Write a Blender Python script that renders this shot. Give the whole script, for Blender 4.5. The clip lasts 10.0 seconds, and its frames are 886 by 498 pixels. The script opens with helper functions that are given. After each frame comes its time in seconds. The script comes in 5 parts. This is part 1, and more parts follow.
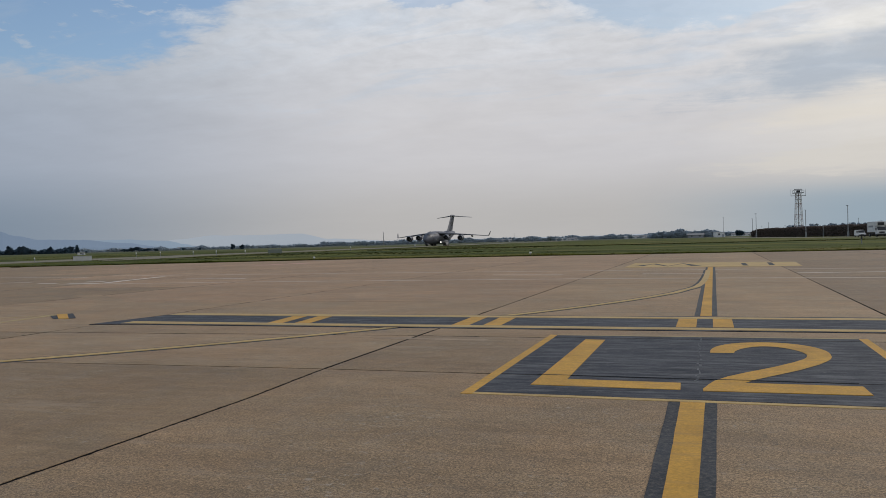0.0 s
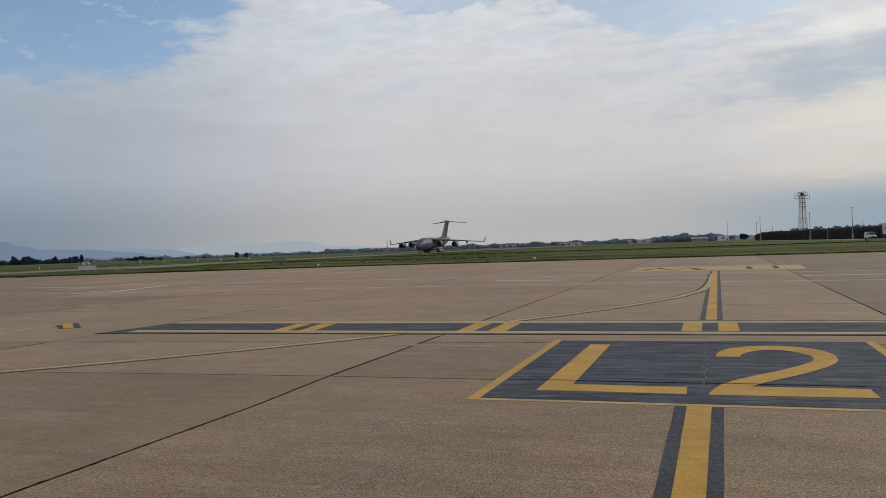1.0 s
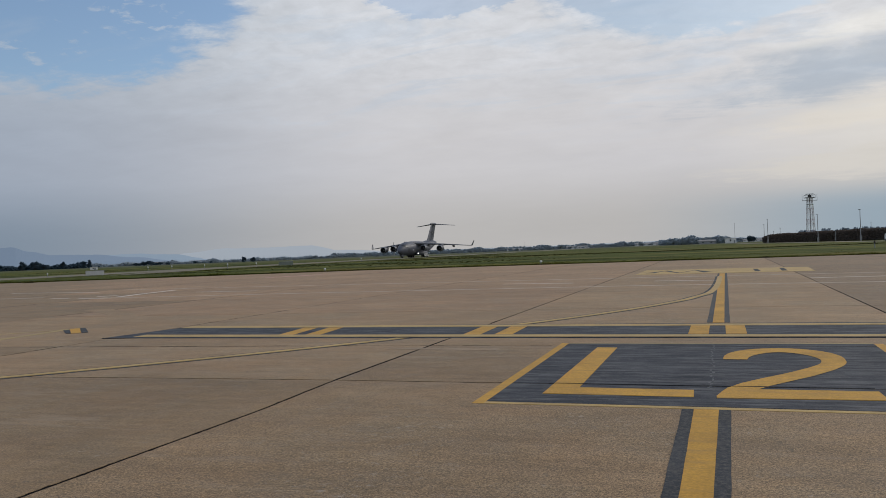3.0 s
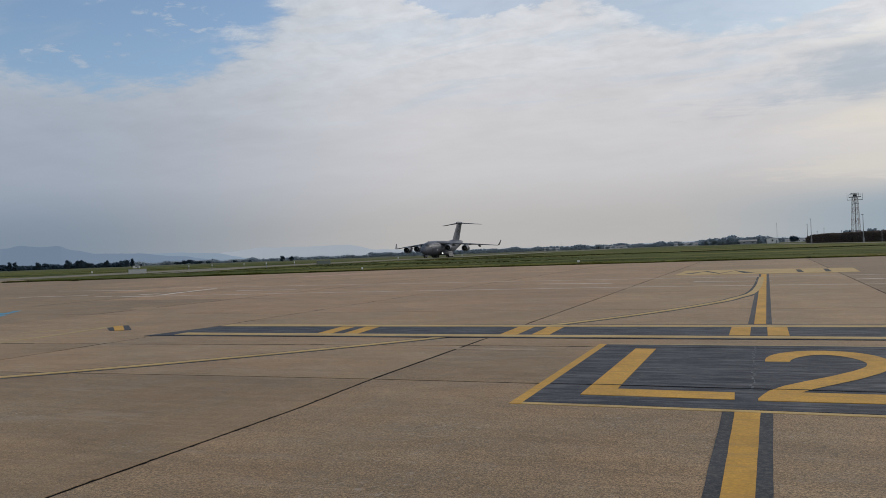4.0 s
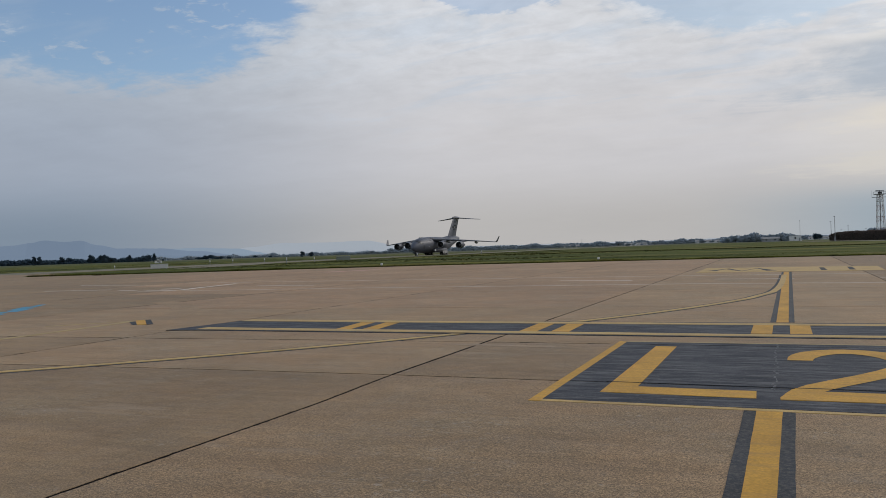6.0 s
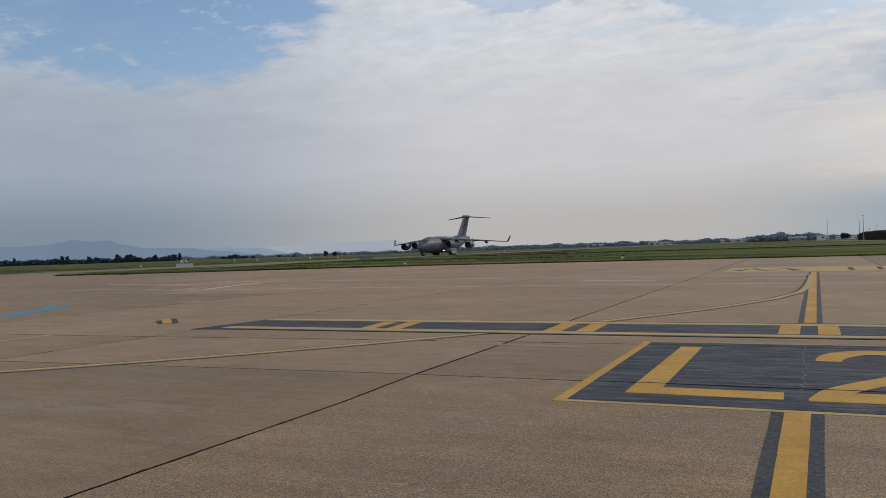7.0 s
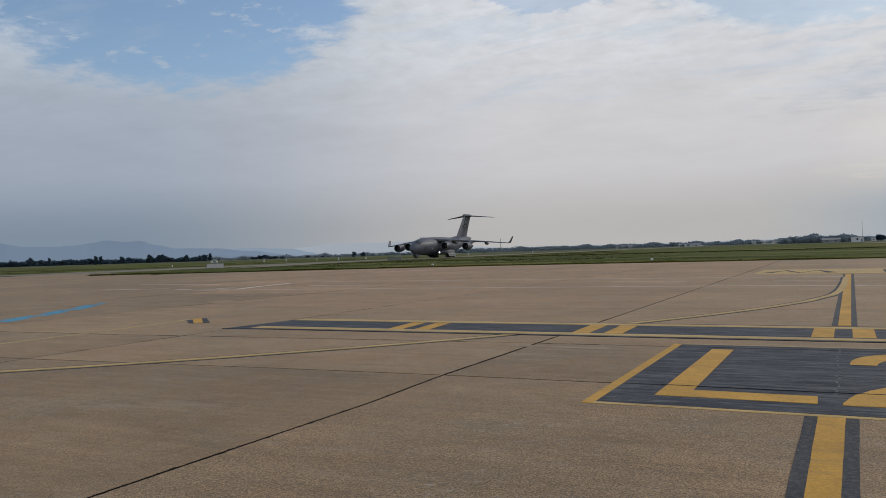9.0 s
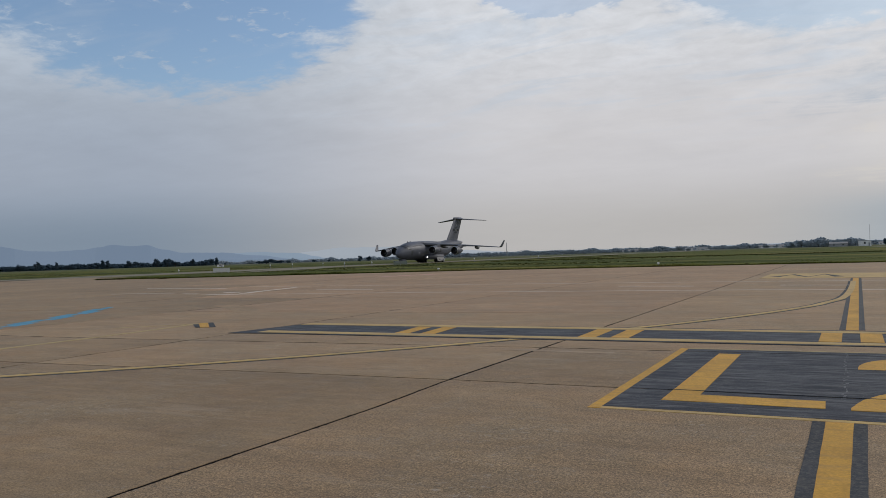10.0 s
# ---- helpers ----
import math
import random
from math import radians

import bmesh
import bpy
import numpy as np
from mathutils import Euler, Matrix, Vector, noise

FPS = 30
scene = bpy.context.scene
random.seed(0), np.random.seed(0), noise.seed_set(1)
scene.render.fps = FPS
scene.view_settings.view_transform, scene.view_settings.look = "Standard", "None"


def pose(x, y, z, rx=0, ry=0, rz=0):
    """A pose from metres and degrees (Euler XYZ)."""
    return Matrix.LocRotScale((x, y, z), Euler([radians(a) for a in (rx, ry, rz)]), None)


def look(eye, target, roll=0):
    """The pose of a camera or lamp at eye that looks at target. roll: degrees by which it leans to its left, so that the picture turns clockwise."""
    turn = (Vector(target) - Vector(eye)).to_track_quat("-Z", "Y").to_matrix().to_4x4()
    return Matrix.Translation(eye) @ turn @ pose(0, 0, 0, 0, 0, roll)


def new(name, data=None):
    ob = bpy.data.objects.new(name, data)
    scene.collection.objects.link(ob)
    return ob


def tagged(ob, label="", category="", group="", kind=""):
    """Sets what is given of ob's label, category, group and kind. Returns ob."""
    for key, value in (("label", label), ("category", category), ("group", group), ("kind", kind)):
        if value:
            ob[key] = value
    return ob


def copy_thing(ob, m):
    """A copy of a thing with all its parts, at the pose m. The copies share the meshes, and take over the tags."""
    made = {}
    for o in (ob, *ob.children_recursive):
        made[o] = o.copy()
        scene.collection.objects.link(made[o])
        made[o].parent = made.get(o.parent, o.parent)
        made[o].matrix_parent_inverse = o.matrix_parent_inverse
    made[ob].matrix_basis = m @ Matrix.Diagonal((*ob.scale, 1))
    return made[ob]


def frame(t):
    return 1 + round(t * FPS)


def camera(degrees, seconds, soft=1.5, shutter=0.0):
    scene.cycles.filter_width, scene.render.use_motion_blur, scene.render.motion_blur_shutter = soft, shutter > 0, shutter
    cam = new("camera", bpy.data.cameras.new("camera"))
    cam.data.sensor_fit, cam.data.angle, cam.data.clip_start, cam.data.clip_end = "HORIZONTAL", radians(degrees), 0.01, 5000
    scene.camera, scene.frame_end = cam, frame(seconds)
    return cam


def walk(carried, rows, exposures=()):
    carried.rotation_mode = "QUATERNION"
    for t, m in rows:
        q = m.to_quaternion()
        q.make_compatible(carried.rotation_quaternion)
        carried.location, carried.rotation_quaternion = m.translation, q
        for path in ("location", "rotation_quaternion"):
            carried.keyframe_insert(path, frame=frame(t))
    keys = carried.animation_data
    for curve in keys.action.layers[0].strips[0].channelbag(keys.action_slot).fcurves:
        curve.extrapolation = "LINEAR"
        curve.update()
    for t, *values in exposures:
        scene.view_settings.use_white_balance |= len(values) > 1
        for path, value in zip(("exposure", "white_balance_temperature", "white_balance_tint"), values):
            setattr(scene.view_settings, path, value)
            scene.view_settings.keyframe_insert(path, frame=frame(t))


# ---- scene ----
cam = camera(57.14, 10.0, 0.8)

# ---- camera: yaw to the left, pitch, lean, and the small sway of the hold ----
PATH = [
    (0, 18.531, -0.522, -1.407, 0.0079, -0.0108, 0.0018),
    (0.5, 18.642, -0.245, -1.832, 0.0042, -0.0132, 0.0006),
    (1, 18.785, -0.077, -1.938, 0.0030, -0.0094, 0.0001),
    (1.5, 18.909, 0.116, -2.096, 0.0065, -0.0082, -0.0008),
    (2, 18.992, 0.240, -2.216, 0.0082, -0.0016, -0.0005),
    (2.2, 18.979, 0.190, -2.160, 0.0120, 0.0023, -0.0028),
    (3.3, 19.584, 0.225, -2.208, 0.0113, 0.0035, -0.0038),
    (3.5, 20.054, 0.224, -2.136, 0.0093, 0.0034, -0.0040),
    (4, 21.824, 0.263, -2.052, 0.0087, -0.0016, 0.0000),
    (4.5, 22.597, 0.282, -2.114, 0.0055, -0.0002, -0.0001),
    (5, 22.889, 0.240, -2.013, 0.0058, -0.0014, -0.0019),
    (5.2, 22.915, 0.166, -2.034, 0.0050, -0.0000, -0.0002),
    (6.3, 23.332, 0.004, -1.724, 0.0014, 0.0013, 0.0014),
    (6.5, 23.523, -0.002, -1.753, -0.0042, 0.0036, 0.0034),
    (7, 24.801, 0.062, -1.806, -0.0086, 0.0057, 0.0007),
    (7.5, 26.036, 0.147, -1.864, -0.0099, 0.0025, -0.0003),
    (8, 26.568, 0.172, -1.708, -0.0136, 0.0018, -0.0024),
    (8.5, 26.610, 0.182, -1.692, -0.0122, 0.0046, -0.0012),
    (9, 26.768, 0.187, -1.680, -0.0130, 0.0044, 0.0003),
    (9.5, 26.916, 0.221, -1.643, -0.0128, 0.0058, 0.0022),
    (10, 27.174, 0.490, -1.715, -0.0145, 0.0077, 0.0037),
]
EYE = 1.55


def camera_rows():
    rows = []
    for t, yaw, pitch, lean, dx, dy, dz in PATH:
        eye = Vector((dx, dy, EYE + dz))
        y, p = radians(yaw), radians(pitch)
        way = Vector((-math.sin(y) * math.cos(p), math.cos(y) * math.cos(p), math.sin(p)))
        rows.append((t, look(eye, eye + way * 10, lean)))
    return rows


walk(cam, camera_rows())
scene.view_settings.exposure = 0.0

# ---- sky, clouds and the veiled sun ----
SUN_AZ, SUN_EL = 38.0, 32.0


def make_world():
    w = bpy.data.worlds.new("sky")
    scene.world = w
    w.use_nodes = True
    nt = w.node_tree
    nt.nodes.clear()

    def n(kind, **kw):
        node = nt.nodes.new(kind)
        for k, v in kw.items():
            node.inputs[k].default_value = v
        return node

    def link(a, b):
        nt.links.new(a, b)

    def math_(op, a, b=None, clamp=False):
        m = nt.nodes.new("ShaderNodeMath")
        m.operation, m.use_clamp = op, clamp
        for i, v in enumerate((a, b)):
            if v is None:
                continue
            if isinstance(v, (int, float)):
                m.inputs[i].default_value = v
            else:
                link(v, m.inputs[i])
        return m.outputs[0]

    def smooth(v, lo, hi, out_lo=0.0, out_hi=1.0):
        m = nt.nodes.new("ShaderNodeMapRange")
        m.interpolation_type = "SMOOTHSTEP"
        link(v, m.inputs[0])
        for i, x in ((1, lo), (2, hi), (3, out_lo), (4, out_hi)):
            m.inputs[i].default_value = x
        return m.outputs[0]

    def mix(fac, a, b, mode="MIX"):
        m = nt.nodes.new("ShaderNodeMix")
        m.data_type, m.blend_type = "RGBA", mode
        for i, v in ((0, fac), (6, a), (7, b)):
            if isinstance(v, (int, float, tuple)):
                m.inputs[i].default_value = v if not isinstance(v, tuple) else (*v, 1)
            else:
                link(v, m.inputs[i])
        return m.outputs[2]

    def fbm(vec, scale, detail=8.0, rough=0.55, distortion=0.0):
        t = n("ShaderNodeTexNoise", Scale=scale, Detail=detail, Roughness=rough, Distortion=distortion)
        link(vec, t.inputs["Vector"])
        return t.outputs["Fac"]

    co = nt.nodes.new("ShaderNodeTexCoord")
    sep = nt.nodes.new("ShaderNodeSeparateXYZ")
    link(co.outputs["Generated"], sep.inputs[0])
    x, y, z = sep.outputs
    el = math_("MULTIPLY", math_("ARCSINE", z), 57.2958)
    az = math_("MULTIPLY", math_("ARCTAN2", x, y), 57.2958)
    # the cloud deck seen in perspective: the direction met with a plane overhead
    up = math_("ADD", math_("MAXIMUM", z, 0.0), 0.13)
    deck = nt.nodes.new("ShaderNodeCombineXYZ")
    link(math_("DIVIDE", x, up), deck.inputs[0])
    link(math_("DIVIDE", y, up), deck.inputs[1])
    big = fbm(deck.outputs[0], 1.1, 6.0, 0.5, 0.3)
    fine = fbm(deck.outputs[0], 4.2, 10.0, 0.62, 0.25)
    wisp_co = nt.nodes.new("ShaderNodeMapping")
    wisp_co.inputs["Scale"].default_value = (1.0, 2.6, 1.0)
    wisp_co.inputs["Rotation"].default_value = (0, 0, 0.5)
    link(deck.outputs[0], wisp_co.inputs[0])
    wisp = fbm(wisp_co.outputs[0], 1.7, 9.0, 0.6, 0.6)

    mottle = fbm(deck.outputs[0], 12.0, 6.0, 0.6, 0.4)

    def hole(caz, cel, raz, rel, tilt, ragged):
        a = math_("DIVIDE", math_("ADD", math_("SUBTRACT", az, caz), math_("MULTIPLY", math_("SUBTRACT", el, cel), tilt)), raz)
        b = math_("DIVIDE", math_("SUBTRACT", el, cel), rel)
        d = math_("SQRT", math_("ADD", math_("MULTIPLY", a, a), math_("MULTIPLY", b, b)))
        rag = math_("MULTIPLY", math_("SUBTRACT", math_("ADD", math_("MULTIPLY", fine, 0.7), math_("MULTIPLY", wisp, 0.6)), 0.65), ragged)
        rag = math_("ADD", rag, math_("MULTIPLY", math_("SUBTRACT", mottle, 0.5), ragged * 0.45))
        return smooth(math_("ADD", d, rag), 0.80, 1.0)

    cover = hole(-45.5, 20.0, 15.2, 9.5, 0.0, 0.62)
    cover = math_("MULTIPLY", cover, math_("MAXIMUM", hole(-1.7, 18.6, 11.0, 5.4, 0.0, 0.6), 0.36))
    cover = math_("MULTIPLY", cover, math_("MAXIMUM", hole(-18.5, 18.6, 6.0, 2.6, 0.0, 1.2), 0.5))
    high = math_("MULTIPLY", smooth(el, 19.0, 30.0), smooth(big, 0.47, 0.60, 1.0, 0.0))
    cover = math_("MULTIPLY", cover, math_("SUBTRACT", 1.0, math_("MULTIPLY", high, 0.85)))
    puff = math_("MULTIPLY", smooth(mottle, 0.52, 0.64), smooth(fine, 0.5, 0.58))
    veil = math_("ADD", math_("MULTIPLY", smooth(wisp, 0.5, 0.72), 0.22), math_("MULTIPLY", puff, 0.6), True)
    cover = math_("MAXIMUM", cover, math_("MULTIPLY", veil, 0.9))

    sky = nt.nodes.new("ShaderNodeTexSky")
    sky.sky_type = "NISHITA"
    sky.sun_disc = False
    sky.sun_elevation = radians(SUN_EL)
    sky.sun_rotation = radians(SUN_AZ)
    sky.dust_density = 1.5
    blue = mix(1.0, sky.outputs[0], (0.113, 0.121, 0.128), "MULTIPLY")

    # milkier air towards the sun
    blue = mix(smooth(az, -25.0, -8.0), blue, mix(1.0, blue, (0.80, 0.80, 0.765), "MULTIPLY"))

    # cloud tone: greyer towards the horizon and away from the sun
    s = Vector((math.sin(radians(SUN_AZ)) * math.cos(radians(SUN_EL)), math.cos(radians(SUN_AZ)) * math.cos(radians(SUN_EL)), math.sin(radians(SUN_EL))))
    dot = nt.nodes.new("ShaderNodeVectorMath")
    dot.operation = "DOT_PRODUCT"
    link(co.outputs["Generated"], dot.inputs[0])
    dot.inputs[1].default_value = s
    near_sun = math_("POWER", math_("MAXIMUM", dot.outputs["Value"], 0.0), 3.0)
    low = mix(smooth(az, -50.0, -21.0), (0.212, 0.267, 0.338), (0.472, 0.460, 0.452))
    low = mix(math_("MULTIPLY", smooth(az, -8.0, 10.0), smooth(el, 2.2, 4.2, 1.0, 0.0)), low, (0.305, 0.38, 0.445))
    mid = mix(smooth(az, -50.0, -17.0), (0.345, 0.394, 0.474), (0.59, 0.582, 0.60))
    mid = mix(smooth(az, -4.0, 12.0), mid, (0.68, 0.655, 0.62))
    top = mix(smooth(az, -48.0, -19.5), (0.432, 0.488, 0.560), (0.63, 0.648, 0.685))
    cloud = mix(smooth(el, 1.4, 6.3), low, mid)
    cloud = mix(smooth(el, 7.0, 16.0), cloud, top)
    cloud = mix(math_("MULTIPLY", smooth(wisp, 0.5, 0.64), math_("MULTIPLY", smooth(el, 6.0, 12.0, 0.0, 0.5), smooth(az, -42.0, -28.0))), cloud, (0.47, 0.54, 0.63))
    # bluish shadow and pale lit streaks in the deck towards the sun
    def streak_(caz, cel, raz, rel, tilt):
        v = math_("SUBTRACT", el, math_("MULTIPLY", math_("SUBTRACT", az, caz), tilt))
        a = math_("DIVIDE", math_("SUBTRACT", az, caz), raz)
        b = math_("DIVIDE", math_("SUBTRACT", v, cel), rel)
        d = math_("SQRT", math_("ADD", math_("MULTIPLY", a, a), math_("MULTIPLY", b, b)))
        return smooth(math_("ADD", d, math_("MULTIPLY", math_("SUBTRACT", math_("ADD", wisp, fine), 1.0), 1.3)), 0.35, 1.05, 1.0, 0.0)

    cloud = mix(math_("MULTIPLY", streak_(12.0, 11.1, 16.0, 2.3, 0.10), 0.8), cloud, (0.41, 0.475, 0.56))
    cloud = mix(math_("MULTIPLY", streak_(10.0, 13.0, 9.0, 0.9, 0.05), 0.7), cloud, (0.80, 0.79, 0.765))
    cloud = mix(math_("MULTIPLY", streak_(11.0, 8.0, 12.0, 1.0, 0.1), 0.5), cloud, (0.78, 0.725, 0.64))
    cloud = mix(math_("MULTIPLY", streak_(11.0, 4.9, 13.0, 1.3, 0.05), 0.8), cloud, (0.66, 0.63, 0.585))
    relief = math_("ADD", math_("MULTIPLY", math_("SUBTRACT", fine, 0.5), 0.24), math_("MULTIPLY", math_("SUBTRACT", big, 0.5), 0.42))
    relief = math_("ADD", relief, math_("MULTIPLY", math_("SUBTRACT", wisp, 0.5), 0.2))
    relief = math_("ADD", relief, math_("MULTIPLY", math_("MULTIPLY", math_("SUBTRACT", mottle, 0.5), smooth(el, 8.0, 15.0)), 0.34))
    relief = math_("MULTIPLY", relief, smooth(el, 2.0, 14.0, 0.12, 1.0))
    shade = math_("ADD", 1.0, relief)
    tone = nt.nodes.new("ShaderNodeVectorMath")
    tone.operation = "SCALE"
    link(cloud, tone.inputs[0])
    link(shade, tone.inputs[3])
    glow = nt.nodes.new("ShaderNodeVectorMath")
    glow.operation = "SCALE"
    glow.inputs[0].default_value = (0.085, 0.07, 0.05)
    streak = fbm(wisp_co.outputs[0], 0.9, 6.0, 0.5, 0.2)
    link(math_("MULTIPLY", near_sun, smooth(streak, 0.42, 0.62, 0.25, 1.0)), glow.inputs[3])
    lit = mix(smooth(el, 3.0, 10.0), tone.outputs[0], mix(1.0, tone.outputs[0], glow.outputs[0], "ADD"))
    colour = mix(cover, blue, lit)
    bg = nt.nodes.new("ShaderNodeBackground")
    link(colour, bg.inputs[0])
    bg.inputs[1].default_value = 1.0
    out = nt.nodes.new("ShaderNodeOutputWorld")
    link(bg.outputs[0], out.inputs[0])


make_world()
sun = new("sun", bpy.data.lights.new("sun", "SUN"))
sun.data.energy, sun.data.angle, sun.data.color = 0.9, radians(14), (1.0, 0.93, 0.84)
sun.matrix_world = look((math.sin(radians(SUN_AZ)) * 100, math.cos(radians(SUN_AZ)) * 100, 100 * math.tan(radians(SUN_EL))), (0, 0, 0))


# ---- materials ----
class Mat:
    """A node material with a few shorthand calls."""

    def __init__(self, name, rough=0.8, metal=0.0):
        self.m = bpy.data.materials.new(name)
        self.m.use_nodes = True
        self.nt = self.m.node_tree
        self.b = self.nt.nodes["Principled BSDF"]
        self.b.inputs["Roughness"].default_value = rough
        self.b.inputs["Metallic"].default_value = metal
        self.co = self.nt.nodes.new("ShaderNodeNewGeometry").outputs["Position"]

    def local(self):
        self.co = self.nt.nodes.new("ShaderNodeTexCoord").outputs["Object"]
        return self

    def stretch(self, sx, sy, sz, turn=0.0):
        m = self.nt.nodes.new("ShaderNodeMapping")
        m.inputs["Scale"].default_value = (sx, sy, sz)
        m.inputs["Rotation"].default_value = (0, 0, turn)
        self.nt.links.new(self.co, m.inputs[0])
        return m.outputs[0]

    def noise(self, scale, detail=5.0, rough=0.55, co=None):
        t = self.nt.nodes.new("ShaderNodeTexNoise")
        t.inputs["Scale"].default_value, t.inputs["Detail"].default_value, t.inputs["Roughness"].default_value = scale, detail, rough
        self.nt.links.new(co or self.co, t.inputs["Vector"])
        return t.outputs["Fac"]

    def speckle(self, scale):
        t = self.nt.nodes.new("ShaderNodeTexVoronoi")
        t.inputs["Scale"].default_value = scale
        self.nt.links.new(self.co, t.inputs["Vector"])
        return t.outputs["Color"]

    def ramp(self, fac, *stops):
        r = self.nt.nodes.new("ShaderNodeValToRGB")
        els = r.color_ramp.elements
        while len(els) < len(stops):
            els.new(0.5)
        for e, (p, c) in zip(els, stops):
            e.position = p
            e.color = (*c, 1) if len(c) == 3 else c
        self.nt.links.new(fac, r.inputs[0])
        return r.outputs[0]

    def grey(self, fac, *stops):
        return self.ramp(fac, *[(p, (v, v, v)) for p, v in stops])

    def mix(self, fac, a, b, mode="MIX"):
        m = self.nt.nodes.new("ShaderNodeMix")
        m.data_type, m.blend_type = "RGBA", mode
        for i, v in ((0, fac), (6, a), (7, b)):
            if isinstance(v, tuple):
                m.inputs[i].default_value = (*v, 1)
            elif isinstance(v, (int, float)):
                m.inputs[i].default_value = v
            else:
                self.nt.links.new(v, m.inputs[i])
        return m.outputs[2]

    def piece(self):
        return self.nt.nodes.new("ShaderNodeObjectInfo").outputs["Random"]

    def island(self):
        return self.nt.nodes.new("ShaderNodeNewGeometry").outputs["Random Per Island"]

    def colour(self, c):
        if isinstance(c, tuple):
            self.b.inputs["Base Color"].default_value = (*c, 1)
        else:
            self.nt.links.new(c, self.b.inputs["Base Color"])
        return self

    def rough(self, fac):
        self.nt.links.new(fac, self.b.inputs["Roughness"])
        return self

    def bump(self, fac, strength=0.3, distance=0.01):
        n = self.nt.nodes.new("ShaderNodeBump")
        n.inputs["Strength"].default_value, n.inputs["Distance"].default_value = strength, distance
        self.nt.links.new(fac, n.inputs["Height"])
        self.nt.links.new(n.outputs[0], self.b.inputs["Normal"])
        return self

    def glow(self, c, strength):
        self.b.inputs["Emission Color"].default_value = (*c, 1)
        self.b.inputs["Emission Strength"].default_value = strength
        return self


def concrete_material(name, tone, grain=0.6):
    k = Mat(name, 0.85)
    base = k.ramp(k.noise(0.16, 6.0, 0.6), (0.3, tuple(0.78 * c for c in tone)), (0.7, tuple(1.18 * c for c in tone)))
    base = k.mix(1.0, base, k.grey(k.piece(), (0.0, 0.93), (1.0, 1.07)), "MULTIPLY")
    base = k.mix(1.0, base, k.grey(k.noise(1.3, 8.0, 0.65, k.stretch(0.6, 1.0, 1.0, 0.3)), (0.3, 0.80), (0.72, 1.18)), "MULTIPLY")
    base = k.mix(1.0, base, k.grey(k.noise(48.0, 5.0, 0.8), (0.33, 1 - 0.55 * grain), (0.49, 0.98), (0.67, 1 + 0.65 * grain)), "MULTIPLY")
    # single stones of the washed-out aggregate
    base = k.mix(1.0, base, k.grey(k.speckle(120.0), (0.12, 1 - 0.52 * grain), (0.45, 1.0), (0.9, 1 + 0.45 * grain)), "MULTIPLY")
    base = k.mix(1.0, base, k.grey(k.noise(9.0, 4.0, 0.6), (0.3, 0.88), (0.7, 1.10)), "MULTIPLY")
    # reddish and greyish casts
    base = k.mix(1.0, base, k.ramp(k.noise(0.55, 6.0, 0.65), (0.3, (1.09, 0.98, 0.88)), (0.7, (0.95, 1.0, 1.04))), "MULTIPLY")
    # pale scuffs and old paint ghosts
    base = k.mix(k.grey(k.noise(0.9, 9.0, 0.72, k.stretch(0.35, 1.6, 1.0, 0.25)), (0.57, 0.0), (0.72, 0.5)), base, (0.36, 0.29, 0.215))
    # dark rubber and oil stains
    base = k.mix(k.grey(k.noise(0.45, 7.0, 0.65, k.stretch(0.5, 1.3, 1.0, -0.35)), (0.58, 0.0), (0.76, 0.45)), base, (0.11, 0.09, 0.07))
    # pale chips and dark pits, which gather in patches
    chips = k.grey(k.noise(11.0, 8.0, 0.8), (0.56, 0.0), (0.62, 0.75))
    patch = k.grey(k.noise(0.55, 5.0, 0.6), (0.50, 0.08), (0.62, 1.0))
    base = k.mix(k.mix(1.0, chips, patch, "MULTIPLY"), base, (0.43, 0.38, 0.32))
    pits = k.grey(k.noise(13.0, 8.0, 0.8, k.stretch(1.0, 0.7, 1.0, 0.8)), (0.56, 0.0), (0.62, 0.7))
    patch = k.grey(k.noise(0.7, 5.0, 0.6, k.stretch(0.7, 1.1, 1.0, 1.9)), (0.50, 0.08), (0.62, 1.0))
    base = k.mix(k.mix(1.0, pits, patch, "MULTIPLY"), base, (0.085, 0.068, 0.05))
    # brush marks left by the paver, across the lanes
    base = k.mix(1.0, base, k.grey(k.noise(2.6, 8.0, 0.7, k.stretch(0.10, 2.2, 1.0, 0.02)), (0.32, 0.86), (0.68, 1.12)), "MULTIPLY")
    k.colour(base)
    k.rough(k.grey(k.noise(3.0, 4.0), (0.3, 0.66), (0.7, 0.82)))
    k.b.inputs["Specular IOR Level"].default_value = 0.35
    # dust on the rough face catches light at shallow angles
    k.b.inputs["Sheen Weight"].default_value = 0.10
    k.b.inputs["Sheen Roughness"].default_value = 0.45
    k.b.inputs["Sheen Tint"].default_value = (1.0, 0.74, 0.5, 1)
    return k.bump(k.noise(105.0, 4.0, 0.7), 0.12 + 0.16 * grain, 0.003).m


